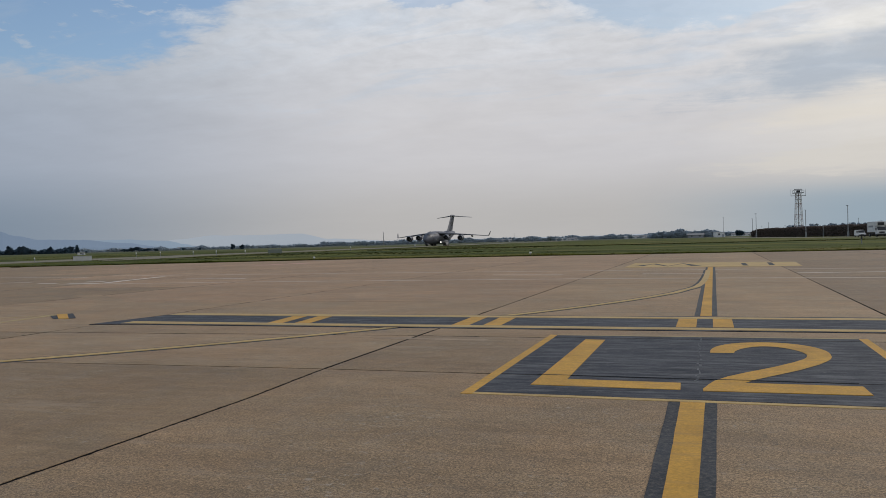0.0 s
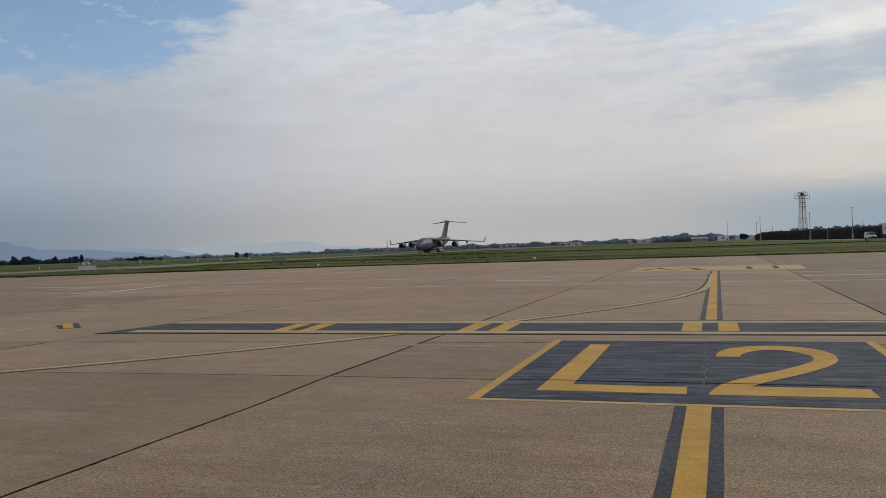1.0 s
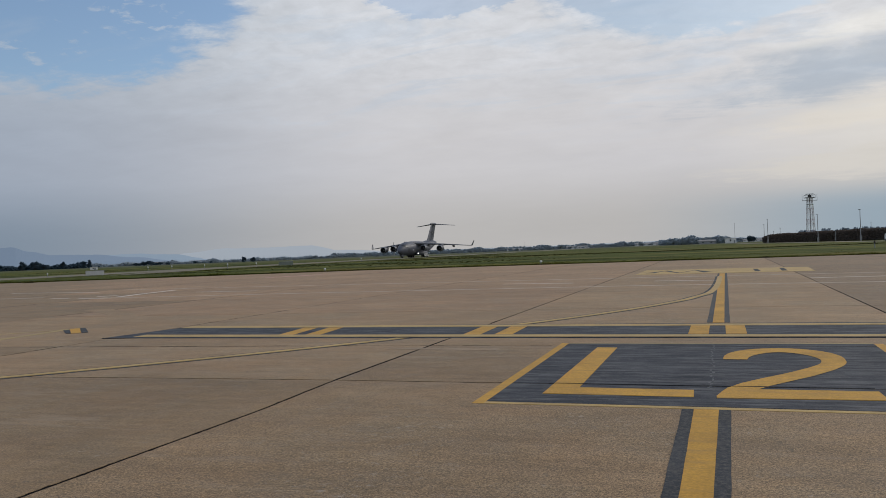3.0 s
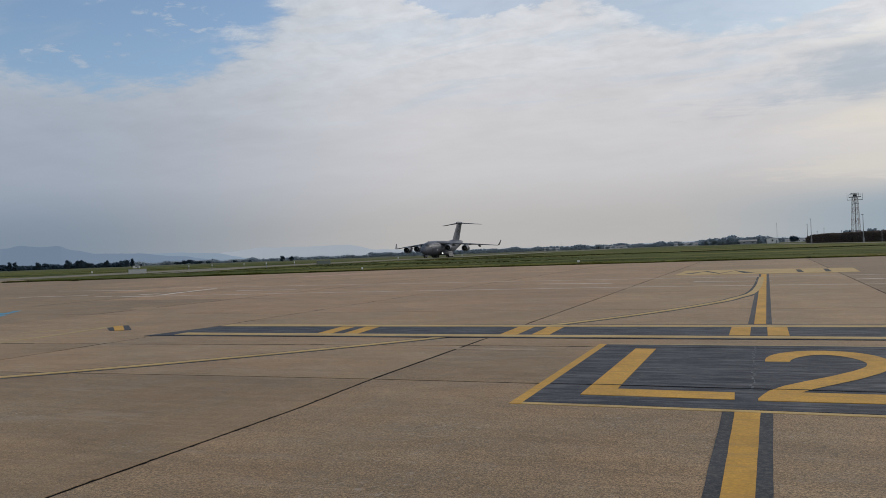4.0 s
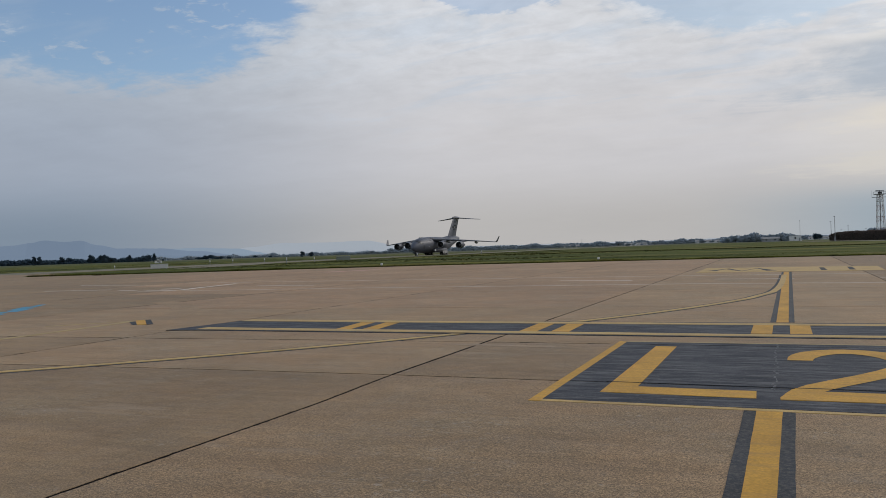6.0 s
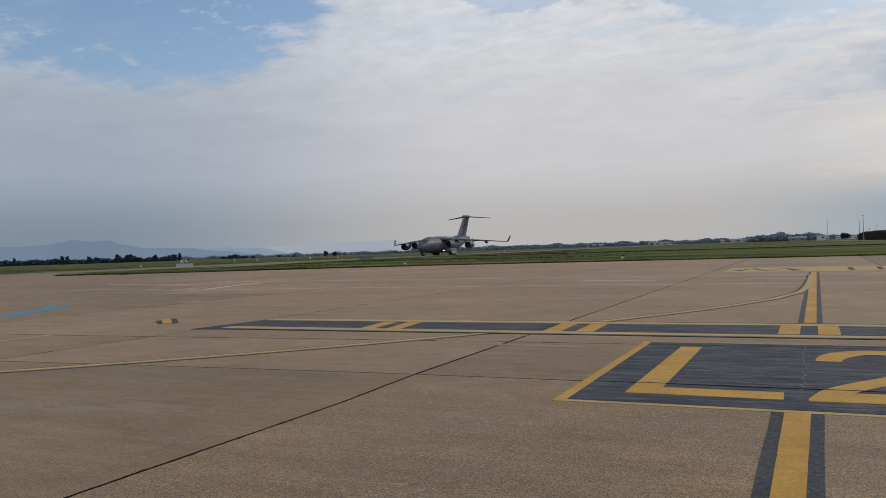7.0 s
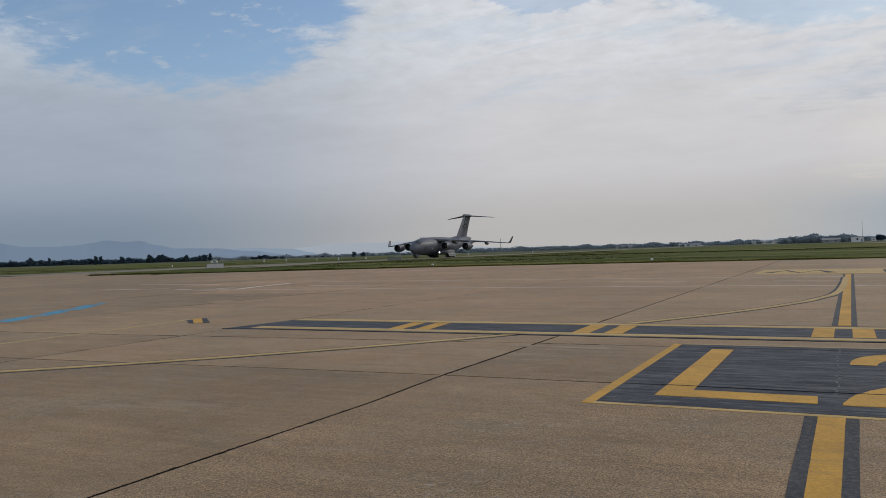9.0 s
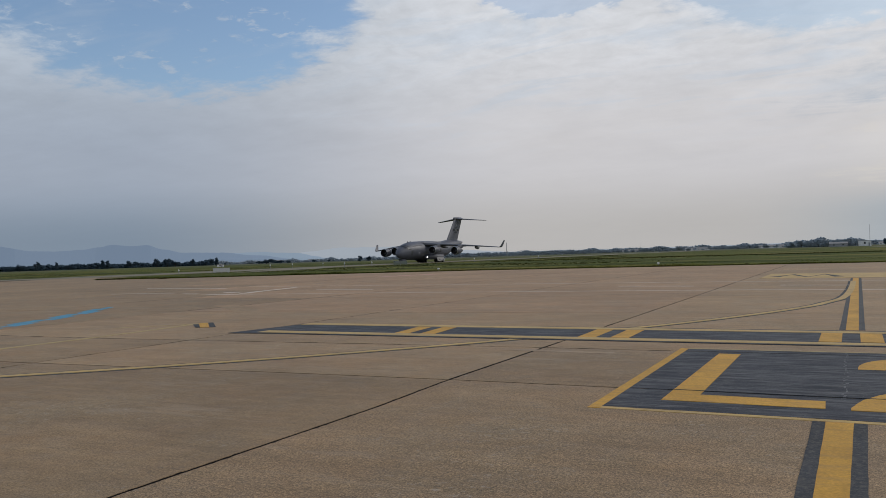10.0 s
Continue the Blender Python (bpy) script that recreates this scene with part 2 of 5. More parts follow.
def paint_material(name, tone, under, wear, rough=0.6):
    k = Mat(name, rough)
    base = k.mix(1.0, tone, k.grey(k.noise(0.8, 6.0, 0.6), (0.3, 0.86), (0.7, 1.12)), "MULTIPLY")
    base = k.mix(1.0, base, k.grey(k.noise(42.0, 4.0, 0.7), (0.3, 0.78), (0.7, 1.18)), "MULTIPLY")
    worn = k.grey(k.noise(5.0, 10.0, 0.75, k.stretch(0.22, 2.4, 1.0)), (0.56 - wear * 0.25, 0.0), (0.74 - wear * 0.2, 0.75))
    base = k.mix(worn, base, under)
    # small flakes missing
    flecks = k.grey(k.noise(17.0, 6.0, 0.8, k.stretch(0.6, 1.4, 1.0)), (0.60 - wear * 0.1, 0.0), (0.72, 0.15 + wear * 0.7))
    base = k.mix(flecks, base, under)
    grime = k.grey(k.noise(1.7, 8.0, 0.7, k.stretch(1.0, 0.7, 1.0, 0.4)), (0.48, 1.0), (0.72, 0.72))
    k.colour(k.mix(1.0, base, grime, "MULTIPLY"))
    k.b.inputs["Specular IOR Level"].default_value = 0.16
    return k.bump(k.noise(55.0, 5.0, 0.7), 0.35, 0.003).m


def edge_paint(name, tone, under):
    """Black paint rubbed thin over the coarse stones, with no one direction of wear."""
    k = Mat(name, 0.75)
    base = k.mix(1.0, tone, k.grey(k.noise(1.1, 6.0, 0.6), (0.3, 0.8), (0.7, 1.25)), "MULTIPLY")
    base = k.mix(1.0, base, k.grey(k.noise(60.0, 4.0, 0.75), (0.3, 0.6), (0.7, 1.45)), "MULTIPLY")
    worn = k.grey(k.noise(22.0, 8.0, 0.8), (0.47, 0.0), (0.63, 0.7))
    base = k.mix(worn, base, under)
    k.colour(k.mix(k.grey(k.noise(3.2, 7.0, 0.7), (0.54, 0.0), (0.74, 0.5)), base, under))
    k.b.inputs["Specular IOR Level"].default_value = 0.16
    return k.bump(k.noise(60.0, 5.0, 0.7), 0.35, 0.003).m


CONCRETE = (0.246, 0.163, 0.0895)
slab_mat = concrete_material("apron concrete", (0.94 * CONCRETE[0], 0.95 * CONCRETE[1], 0.92 * CONCRETE[2]), 1.15)
smooth_slab_mat = concrete_material("smooth apron concrete", (1.17 * CONCRETE[0], 1.18 * CONCRETE[1], 1.15 * CONCRETE[2]), 0.75)
olive_slab_mat = concrete_material("olive apron concrete", (0.95 * CONCRETE[0], 0.965 * CONCRETE[1], 0.92 * CONCRETE[2]), 0.75)
road_mat = concrete_material("runway concrete", (0.125, 0.12, 0.08))
pale_slab_mat = concrete_material("pale scuffed concrete", (0.29, 0.205, 0.128))
dull_slab_mat = concrete_material("dull coarse concrete", tuple(0.80 * c for c in CONCRETE), 0.9)
# pinkish far slabs; brightening at shallow angles is also put into the tone
warm_slab_mat = concrete_material("warm apron concrete", (1.24 * CONCRETE[0], 1.18 * CONCRETE[1], 1.17 * CONCRETE[2]), 0.75)
tar_k = Mat("joint tar", 1.0).colour((0.010, 0.009, 0.008))
tar_k.b.inputs["Specular IOR Level"].default_value = 0.05
tar_mat = tar_k.m
yellow_mat = paint_material("yellow road paint", (0.61, 0.325, 0.045), (0.34, 0.20, 0.078), 0.25)
old_yellow_mat = paint_material("faded yellow paint", (0.46, 0.335, 0.14), (0.28, 0.21, 0.13), 0.35)
def panel_black(name):
    k = Mat(name, 0.75)
    base = k.ramp(k.noise(0.9, 7.0, 0.65), (0.3, (0.026, 0.030, 0.040)), (0.5, (0.043, 0.047, 0.058)), (0.7, (0.074, 0.077, 0.088)))
    base = k.mix(1.0, base, k.grey(k.noise(48.0, 5.0, 0.8), (0.3, 0.55), (0.7, 1.5)), "MULTIPLY")
    # dust and scrapes, some along the way the plough went
    base = k.mix(k.grey(k.noise(4.0, 9.0, 0.75, k.stretch(0.3, 2.0, 1.0)), (0.47, 0.0), (0.62, 0.6)), base, (0.19, 0.188, 0.188))
    base = k.mix(k.grey(k.noise(2.4, 8.0, 0.7, k.stretch(1.0, 0.8, 1.0, 0.6)), (0.52, 0.0), (0.70, 0.38)), base, (0.13, 0.128, 0.128))
    base = k.mix(k.grey(k.noise(20.0, 7.0, 0.8, k.stretch(0.5, 1.3, 1.0)), (0.57, 0.0), (0.66, 0.6)), base, (0.23, 0.215, 0.20))
    base = k.mix(k.grey(k.noise(7.0, 7.0, 0.7, k.stretch(0.2, 2.2, 1.0)), (0.53, 0.0), (0.62, 0.75)), base, (0.016, 0.018, 0.024))
    k.colour(base)
    k.b.inputs["Specular IOR Level"].default_value = 0.16
    return k.bump(k.noise(55.0, 5.0, 0.7), 0.4, 0.004).m


black_mat = panel_black("black road paint")
ghost_mat = paint_material("ghost of a removed stripe", (0.16, 0.16, 0.165), (0.06, 0.062, 0.068), 0.45, 0.7)
stain_mat = paint_material("brown joint stain", (0.10, 0.068, 0.043), (0.2, 0.145, 0.09), 0.55, 0.9)
pale_yellow_mat = paint_material("sun-bleached yellow paint", (0.56, 0.375, 0.135), (0.33, 0.24, 0.14), 0.35)
worn_black_mat = paint_material("worn black paint", (0.036, 0.042, 0.052), (0.14, 0.13, 0.115), 0.5, 0.75)
edge_black_mat = edge_paint("worn black edge paint", (0.040, 0.043, 0.050), (0.15, 0.138, 0.118))
rubbed_black_mat = edge_paint("rubbed black edge paint", (0.058, 0.062, 0.070), (0.19, 0.165, 0.135))
bright_white_mat = paint_material("white road paint", (0.74, 0.66, 0.57), (0.34, 0.26, 0.19), 0.3)
white_mat = paint_material("worn white paint", (0.64, 0.54, 0.44), (0.32, 0.24, 0.17), 0.4)
blue_mat = paint_material("blue road paint", (0.05, 0.31, 0.49), (0.20, 0.23, 0.22), 0.5)
red_mat = paint_material("faded red paint", (0.60, 0.33, 0.27), (0.36, 0.25, 0.2), 0.45)


def grass_material(name, blade):
    k = Mat(name, 0.9)
    tone = k.ramp(k.noise(0.035, 6.0, 0.6), (0.32, (0.052, 0.064, 0.013)), (0.5, (0.090, 0.106, 0.019)), (0.66, (0.148, 0.134, 0.042)))
    tone = k.mix(1.0, tone, k.grey(k.noise(0.35, 6.0, 0.65, k.stretch(0.4, 1.0, 1.0)), (0.3, 0.62), (0.7, 1.3)), "MULTIPLY")
    tone = k.mix(1.0, tone, k.grey(k.noise(6.0, 4.0, 0.7), (0.3, 0.65), (0.7, 1.35)), "MULTIPLY")
    tone = k.mix(1.0, tone, k.ramp(k.noise(0.05, 5.0, 0.6, k.stretch(0.12, 1.0, 1.0, 0.12)), (0.40, (0.52, 0.60, 0.48)), (0.5, (0.95, 0.95, 0.9)), (0.59, (1.5, 1.28, 1.2))), "MULTIPLY")
    # distance haze put into the grass colour: pale grey-green from some 400 m out
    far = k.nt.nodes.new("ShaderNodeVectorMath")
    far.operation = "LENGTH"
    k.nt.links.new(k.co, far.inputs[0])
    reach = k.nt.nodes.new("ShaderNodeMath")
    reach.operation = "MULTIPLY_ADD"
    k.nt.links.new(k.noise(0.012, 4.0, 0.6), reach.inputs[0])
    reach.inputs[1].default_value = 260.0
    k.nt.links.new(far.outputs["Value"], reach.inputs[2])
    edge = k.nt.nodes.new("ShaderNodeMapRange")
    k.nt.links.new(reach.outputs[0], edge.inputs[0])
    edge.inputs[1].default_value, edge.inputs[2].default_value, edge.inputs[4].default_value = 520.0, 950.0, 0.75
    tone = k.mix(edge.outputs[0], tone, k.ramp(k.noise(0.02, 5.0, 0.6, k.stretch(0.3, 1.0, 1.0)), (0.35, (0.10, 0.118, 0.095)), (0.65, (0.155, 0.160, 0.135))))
    if blade:
        tone = k.mix(1.0, tone, k.grey(k.island(), (0.0, 0.6), (1.0, 1.35)), "MULTIPLY")
    k.colour(tone)
    k.b.inputs["Specular IOR Level"].default_value = 0.08
    if blade:
        thin = k.nt.nodes.new("ShaderNodeBsdfTranslucent")
        k.nt.links.new(tone, thin.inputs[0])
        both = k.nt.nodes.new("ShaderNodeMixShader")
        both.inputs[0].default_value = 0.5
        k.nt.links.new(k.b.outputs[0], both.inputs[1])
        k.nt.links.new(thin.outputs[0], both.inputs[2])
        k.nt.links.new(both.outputs[0], k.nt.nodes["Material Output"].inputs[0])
        return k.m
    return k.bump(k.noise(4.0, 6.0, 0.7), 0.6, 0.12).m


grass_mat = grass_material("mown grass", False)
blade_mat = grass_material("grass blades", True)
# brown-green weeds, with the shade on the grass edge's face put into the colour
weed_k = Mat("weeds darkened for shade", 0.9)
weed_k.colour(weed_k.ramp(weed_k.island(), (0.0, (0.022, 0.026, 0.009)), (0.6, (0.05, 0.048, 0.018)), (1.0, (0.11, 0.085, 0.045))))
weed_k.b.inputs["Specular IOR Level"].default_value = 0.05
weed_mat = weed_k.m
rank_k = Mat("rank unmown grass", 0.9)
rank_k.colour(rank_k.ramp(rank_k.island(), (0.0, (0.040, 0.050, 0.014)), (0.7, (0.066, 0.070, 0.022)), (1.0, (0.10, 0.085, 0.04))))
rank_k.b.inputs["Specular IOR Level"].default_value = 0.05
rank_mat = rank_k.m


def leaf_material(name, dark, light):
    k = Mat(name, 0.85)
    tone = k.ramp(k.island(), (0.0, dark), (1.0, light))
    k.colour(k.mix(1.0, tone, k.grey(k.noise(0.25, 4.0), (0.3, 0.9), (0.7, 1.1)), "MULTIPLY"))
    k.b.inputs["Specular IOR Level"].default_value = 0.05
    # thin leaves pass light on
    thin = k.nt.nodes.new("ShaderNodeBsdfTranslucent")
    thin.inputs[0].default_value = (*[1.1 * c for c in light], 1)
    both = k.nt.nodes.new("ShaderNodeMixShader")
    both.inputs[0].default_value = 0.5
    k.nt.links.new(k.b.outputs[0], both.inputs[1])
    k.nt.links.new(thin.outputs[0], both.inputs[2])
    k.nt.links.new(both.outputs[0], k.nt.nodes["Material Output"].inputs[0])
    return k.m


# distance haze is mixed into both leaf colours, most in the second
leaf_mat = leaf_material("tree leaves", (0.066, 0.104, 0.138), (0.084, 0.128, 0.166))
haze_leaf_mat = leaf_material("haze-paled tree leaves", (0.37, 0.435, 0.49), (0.42, 0.48, 0.53))
hedge_mat = leaf_material("brown hedge leaves", (0.15, 0.118, 0.098), (0.24, 0.195, 0.165))
bark_mat = Mat("bark", 0.9).colour((0.07, 0.06, 0.05)).m


def plain(name, tone, rough=0.5, metal=0.0, var=0.12, scale=0.8):
    k = Mat(name, rough, metal).local()
    c = k.mix(1.0, tone, k.grey(k.noise(scale, 6.0, 0.6), (0.3, 1 - var), (0.7, 1 + var)), "MULTIPLY")
    k.colour(k.mix(1.0, c, k.grey(k.noise(scale * 9, 4.0, 0.6), (0.3, 1 - var * 0.6), (0.7, 1 + var * 0.6)), "MULTIPLY"))
    return k.m


def aircraft_skin(name, tone):
    k = Mat(name, 0.48).local()
    c = k.mix(1.0, tone, k.grey(k.noise(0.35, 6.0, 0.6, k.stretch(0.4, 1.0, 1.0)), (0.3, 0.84), (0.7, 1.14)), "MULTIPLY")
    c = k.mix(1.0, c, k.grey(k.noise(3.0, 6.0, 0.65, k.stretch(1.0, 1.0, 0.25)), (0.32, 0.86), (0.7, 1.1)), "MULTIPLY")
    k.colour(c)
    k.rough(k.grey(k.noise(1.5, 4.0), (0.3, 0.4), (0.7, 0.6)))
    return k.m


skin_mat = aircraft_skin("grey military paint", (0.090, 0.097, 0.124))
pale_skin_mat = aircraft_skin("pale grey metal skin", (0.15, 0.157, 0.168))
dark_skin_mat = aircraft_skin("dark grey leading edge", (0.06, 0.064, 0.07))
lip_mat = plain("nacelle lip metal", (0.36, 0.37, 0.38), 0.35, 0.7)
fan_mat = plain("dark fan metal", (0.02, 0.021, 0.023), 0.5, 0.5)
glass_mat = plain("dark cockpit glass", (0.012, 0.014, 0.017), 0.35, 0.0, 0.05)
mark_mat = plain("dark grey stencil paint", (0.022, 0.023, 0.026), 0.6)
badge_pale = plain("pale badge paint", (0.30, 0.30, 0.29), 0.6)
tyre_mat = plain("tyre rubber", (0.018, 0.018, 0.018), 0.8)
hub_mat = plain("wheel hub metal", (0.35, 0.35, 0.34), 0.5, 0.4)
strut_mat = plain("white gear strut paint", (0.5, 0.5, 0.48), 0.5)
lamp_mat = Mat("landing lamp", 0.3).colour((0.9, 0.9, 0.85)).glow((1.0, 0.95, 0.85), 6.0).m
dim_lamp_mat = Mat("side lamp", 0.3).colour((0.8, 0.8, 0.8)).glow((0.95, 0.95, 1.0), 1.2).m
white_paint = plain("white coachwork paint", (0.66, 0.66, 0.64), 0.4)
white_wall = plain("white painted metal sheet", (0.74, 0.74, 0.72), 0.6)
grey_wall = plain("grey shed wall", (0.30, 0.31, 0.32), 0.8)
board_white = plain("weathered white board paint", (0.52, 0.52, 0.50), 0.6)
board_grey = plain("grey-green board paint", (0.2, 0.22, 0.19), 0.7)
roof_mat = plain("grey shed roof", (0.24, 0.235, 0.23), 0.7)
steel_mat = plain("galvanised steel", (0.27, 0.28, 0.29), 0.5, 0.5)
red_steel = plain("red lattice paint", (0.32, 0.19, 0.17), 0.6)
pole_mat = plain("pale lamp post paint", (0.34, 0.34, 0.335), 0.6)
dark_mat = plain("dark plastic trim", (0.03, 0.03, 0.032), 0.6)
# backdrop ridges glow by themselves; the blue haze is in their glow colour
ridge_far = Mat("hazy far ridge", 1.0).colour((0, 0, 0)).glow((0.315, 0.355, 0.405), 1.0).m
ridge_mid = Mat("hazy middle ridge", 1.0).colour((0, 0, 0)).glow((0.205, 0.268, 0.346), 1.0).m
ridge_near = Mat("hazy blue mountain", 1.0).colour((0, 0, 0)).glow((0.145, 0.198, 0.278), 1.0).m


# ---- mesh tools ----
def finish(name, bm, mat, smooth=False):
    me = bpy.data.meshes.new(name)
    bmesh.ops.recalc_face_normals(bm, faces=bm.faces[:])
    if smooth:
        for f in bm.faces:
            f.smooth = True
        for e in (bm.edges if smooth is True else ()):
            if len(e.link_faces) == 2 and e.calc_face_angle(0) > 0.7:
                e.smooth = False
    bm.to_mesh(me)
    bm.free()
    me.materials.append(mat)
    return me


def part(name, bm, mat, parent=None, label="", smooth=False):
    ob = new(name, finish(name, bm, mat, smooth))
    if parent is not None:
        ob.parent = parent
    if label:
        tagged(ob, label)
    return ob


def box(bm, x0, x1, y0, y1, z0, z1, bevel=0.0, m=None):
    r = bmesh.ops.create_cube(bm, size=1.0)
    vs = r["verts"]
    mm = Matrix.Translation(((x0 + x1) / 2, (y0 + y1) / 2, (z0 + z1) / 2)) @ Matrix.Diagonal((x1 - x0, y1 - y0, z1 - z0, 1))
    bmesh.ops.transform(bm, matrix=mm, verts=vs)
    if bevel:
        es = list({e for v in vs for e in v.link_edges})
        g = bmesh.ops.bevel(bm, geom=es, offset=bevel, segments=2, affect="EDGES", profile=0.6)
        vs = list({v for f in g["faces"] for v in f.verts} | {v for v in vs if v.is_valid})
    if m is not None:
        bmesh.ops.transform(bm, matrix=m, verts=vs)
    return bm


def rod(bm, a, b, r0, r1=None, seg=8):
    a, b = Vector(a), Vector(b)
    d = b - a
    q = d.to_track_quat("Z", "Y").to_matrix().to_4x4()
    bmesh.ops.create_cone(bm, cap_ends=True, segments=seg, radius1=r0, radius2=r0 if r1 is None else r1, depth=d.length,
                          matrix=Matrix.Translation((a + b) / 2) @ q)
    return bm


def loft(bm, rings, cap=True):
    made = [[bm.verts.new(p) for p in ring] for ring in rings]
    k = len(made[0])
    for r0, r1 in zip(made, made[1:]):
        for i in range(k):
            bm.faces.new((r0[i], r0[(i + 1) % k], r1[(i + 1) % k], r1[i]))
    if cap:
        bm.faces.new(made[0])
        bm.faces.new(made[-1])
    return bm


def plate(bm, pts, z0, z1):
    """A flat slab over an outline."""
    lo = [bm.verts.new((x, y, z0)) for x, y in pts]
    hi = [bm.verts.new((x, y, z1)) for x, y in pts]
    bm.faces.new(hi)
    for i in range(len(pts)):
        j = (i + 1) % len(pts)
        bm.faces.new((lo[i], lo[j], hi[j], hi[i]))
    return bm


def ribbon(bm, pts, width, z0, z1, offset=0.0):
    """A painted stroke of even width along a line of points."""
    left, right = [], []
    n_ = len(pts)
    for i, p in enumerate(pts):
        a, b = Vector(pts[max(i - 1, 0)]), Vector(pts[min(i + 1, n_ - 1)])
        d = (b - a).normalized()
        nrm = Vector((-d.y, d.x))
        left.append(Vector(p) + nrm * (offset + width / 2))
        right.append(Vector(p) + nrm * (offset - width / 2))
    vl = [[bm.verts.new((q.x, q.y, z)) for q in left] for z in (z0, z1)]
    vr = [[bm.verts.new((q.x, q.y, z)) for q in right] for z in (z0, z1)]
    for i in range(n_ - 1):
        bm.faces.new((vl[1][i], vr[1][i], vr[1][i + 1], vl[1][i + 1]))
        bm.faces.new((vl[0][i], vl[1][i], vl[1][i + 1], vl[0][i + 1]))
        bm.faces.new((vr[0][i], vr[1][i], vr[1][i + 1], vr[0][i + 1]))
    return bm


def B():
    return bmesh.new()


def empty(name, m=None):
    ob = new(name)
    if m is not None:
        ob.matrix_world = m
    return ob


def polar(az, dist, z=0.0):
    return Vector((math.sin(radians(az)) * dist, math.cos(radians(az)) * dist, z))


def sstep(v, lo, hi):
    u = min(max((v - lo) / (hi - lo), 0), 1)
    return u * u * (3 - 2 * u)


def ground_z(x, y):
    """The field falls a little towards the runway."""
    return -0.07 - 0.53 * sstep(-x, 78, 118)


# ---- ground, runway, taxiway, road, mountains ----
def make_ground():
    radii = [0, 15, 30, 45, 60, 75, 90, 105, 120, 135, 150, 170, 190, 220, 260, 320, 420, 600, 900, 1500, 2600, 4800]
    seg = 160
    bm = B()
    rings = []
    for r in radii[1:]:
        ring = []
        for i in range(seg):
            a = 2 * math.pi * i / seg
            x, y = math.sin(a) * r, math.cos(a) * r
            ring.append(bm.verts.new((x, y, ground_z(x, y))))
        rings.append(ring)
    c = bm.verts.new((0, 0, ground_z(0, 0)))
    for i in range(seg):
        bm.faces.new((c, rings[0][i], rings[0][(i + 1) % seg]))
    for r0, r1 in zip(rings, rings[1:]):
        for i in range(seg):
            bm.faces.new((r0[i], r1[i], r1[(i + 1) % seg], r0[(i + 1) % seg]))
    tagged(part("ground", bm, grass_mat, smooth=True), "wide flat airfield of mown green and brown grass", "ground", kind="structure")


def strip(name, pts, width, lift, mat, label, category):
    bm = B()
    fine = []
    for (x0, y0), (x1, y1) in zip(pts, pts[1:]):
        k = max(1, int(math.hypot(x1 - x0, y1 - y0) / 8))
        fine += [(x0 + (x1 - x0) * i / k, y0 + (y1 - y0) * i / k) for i in range(k)]
    fine.append(pts[-1])
    ribbon(bm, fine, width, -0.3, 0.0)
    for v in bm.verts:
        v.co.z += ground_z(v.co.x, v.co.y) + lift
    return tagged(part(name, bm, mat), label, category, kind="structure")


RUNWAY_X = -137.4
make_ground()
strip("runway", [(RUNWAY_X, 40), (RUNWAY_X, 1500)], 24, 0.03, road_mat, "long pale grey concrete runway across the grass", "runway")
strip("taxiway", [(-85, 55), (-86, 74), (-90, 92), (-99, 112), (-113, 140), (-128, 175), (-136, 205)], 10, 0.045, road_mat, "pale concrete taxiway curving from the apron to the runway", "taxiway")
strip("road", [(8, 470), (13, 400), (30, 300), (42, 235), (56, 150), (70, 70)], 9, 0.04, road_mat, "narrow pale service road along a hedge", "road")


def make_ridge(name, dist, profile, mat, label):
    bm = B()
    lo_hi = []
    rnd = random.Random(7)
    az = profile[0][0]
    while az <= profile[-1][0] + 1e-6:
        for (a0, e0), (a1, e1) in zip(profile, profile[1:]):
            if a0 <= az <= a1:
                u = (az - a0) / (a1 - a0)
                e = e0 + (e1 - e0) * (u * u * (3 - 2 * u))
        e += 0.03 * noise.noise((az * 1.3, dist, 0)) + 0.025 * noise.noise((az * 4, dist, 3))
        top = polar(az, dist, EYE + dist * math.tan(radians(max(e, 0.02))))
        lo_hi.append((polar(az, dist - 250, -3), top, polar(az, dist + 250, -3)))
        az += 0.2
    rows = [[bm.verts.new(p) for p in c] for c in lo_hi]
    for a, b in zip(rows, rows[1:]):
        bm.faces.new((a[0], b[0], b[1], a[1]))
        bm.faces.new((a[1], b[1], b[2], a[2]))
    tagged(part(name, bm, mat, smooth=True), label, "mountain", kind="structure")


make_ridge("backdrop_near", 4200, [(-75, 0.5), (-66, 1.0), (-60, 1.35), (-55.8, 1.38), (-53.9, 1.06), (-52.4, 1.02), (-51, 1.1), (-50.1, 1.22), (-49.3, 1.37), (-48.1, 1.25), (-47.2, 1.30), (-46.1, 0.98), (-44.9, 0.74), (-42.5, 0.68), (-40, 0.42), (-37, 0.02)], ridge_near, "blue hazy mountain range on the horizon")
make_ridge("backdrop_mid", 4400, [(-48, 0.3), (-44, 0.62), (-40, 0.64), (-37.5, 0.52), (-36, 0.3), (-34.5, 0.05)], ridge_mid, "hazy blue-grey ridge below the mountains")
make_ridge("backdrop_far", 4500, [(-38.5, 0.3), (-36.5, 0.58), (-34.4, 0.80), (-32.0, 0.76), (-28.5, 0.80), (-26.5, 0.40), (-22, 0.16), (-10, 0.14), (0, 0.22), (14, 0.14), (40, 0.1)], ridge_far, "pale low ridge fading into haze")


# ---- painted markings on the apron ----
def marking(name, label, category="road marking"):
    return tagged(empty(name), label, category, group="apron markings")


P0, P1, P2, P3 = 0.004, 0.008, 0.012, 0.016


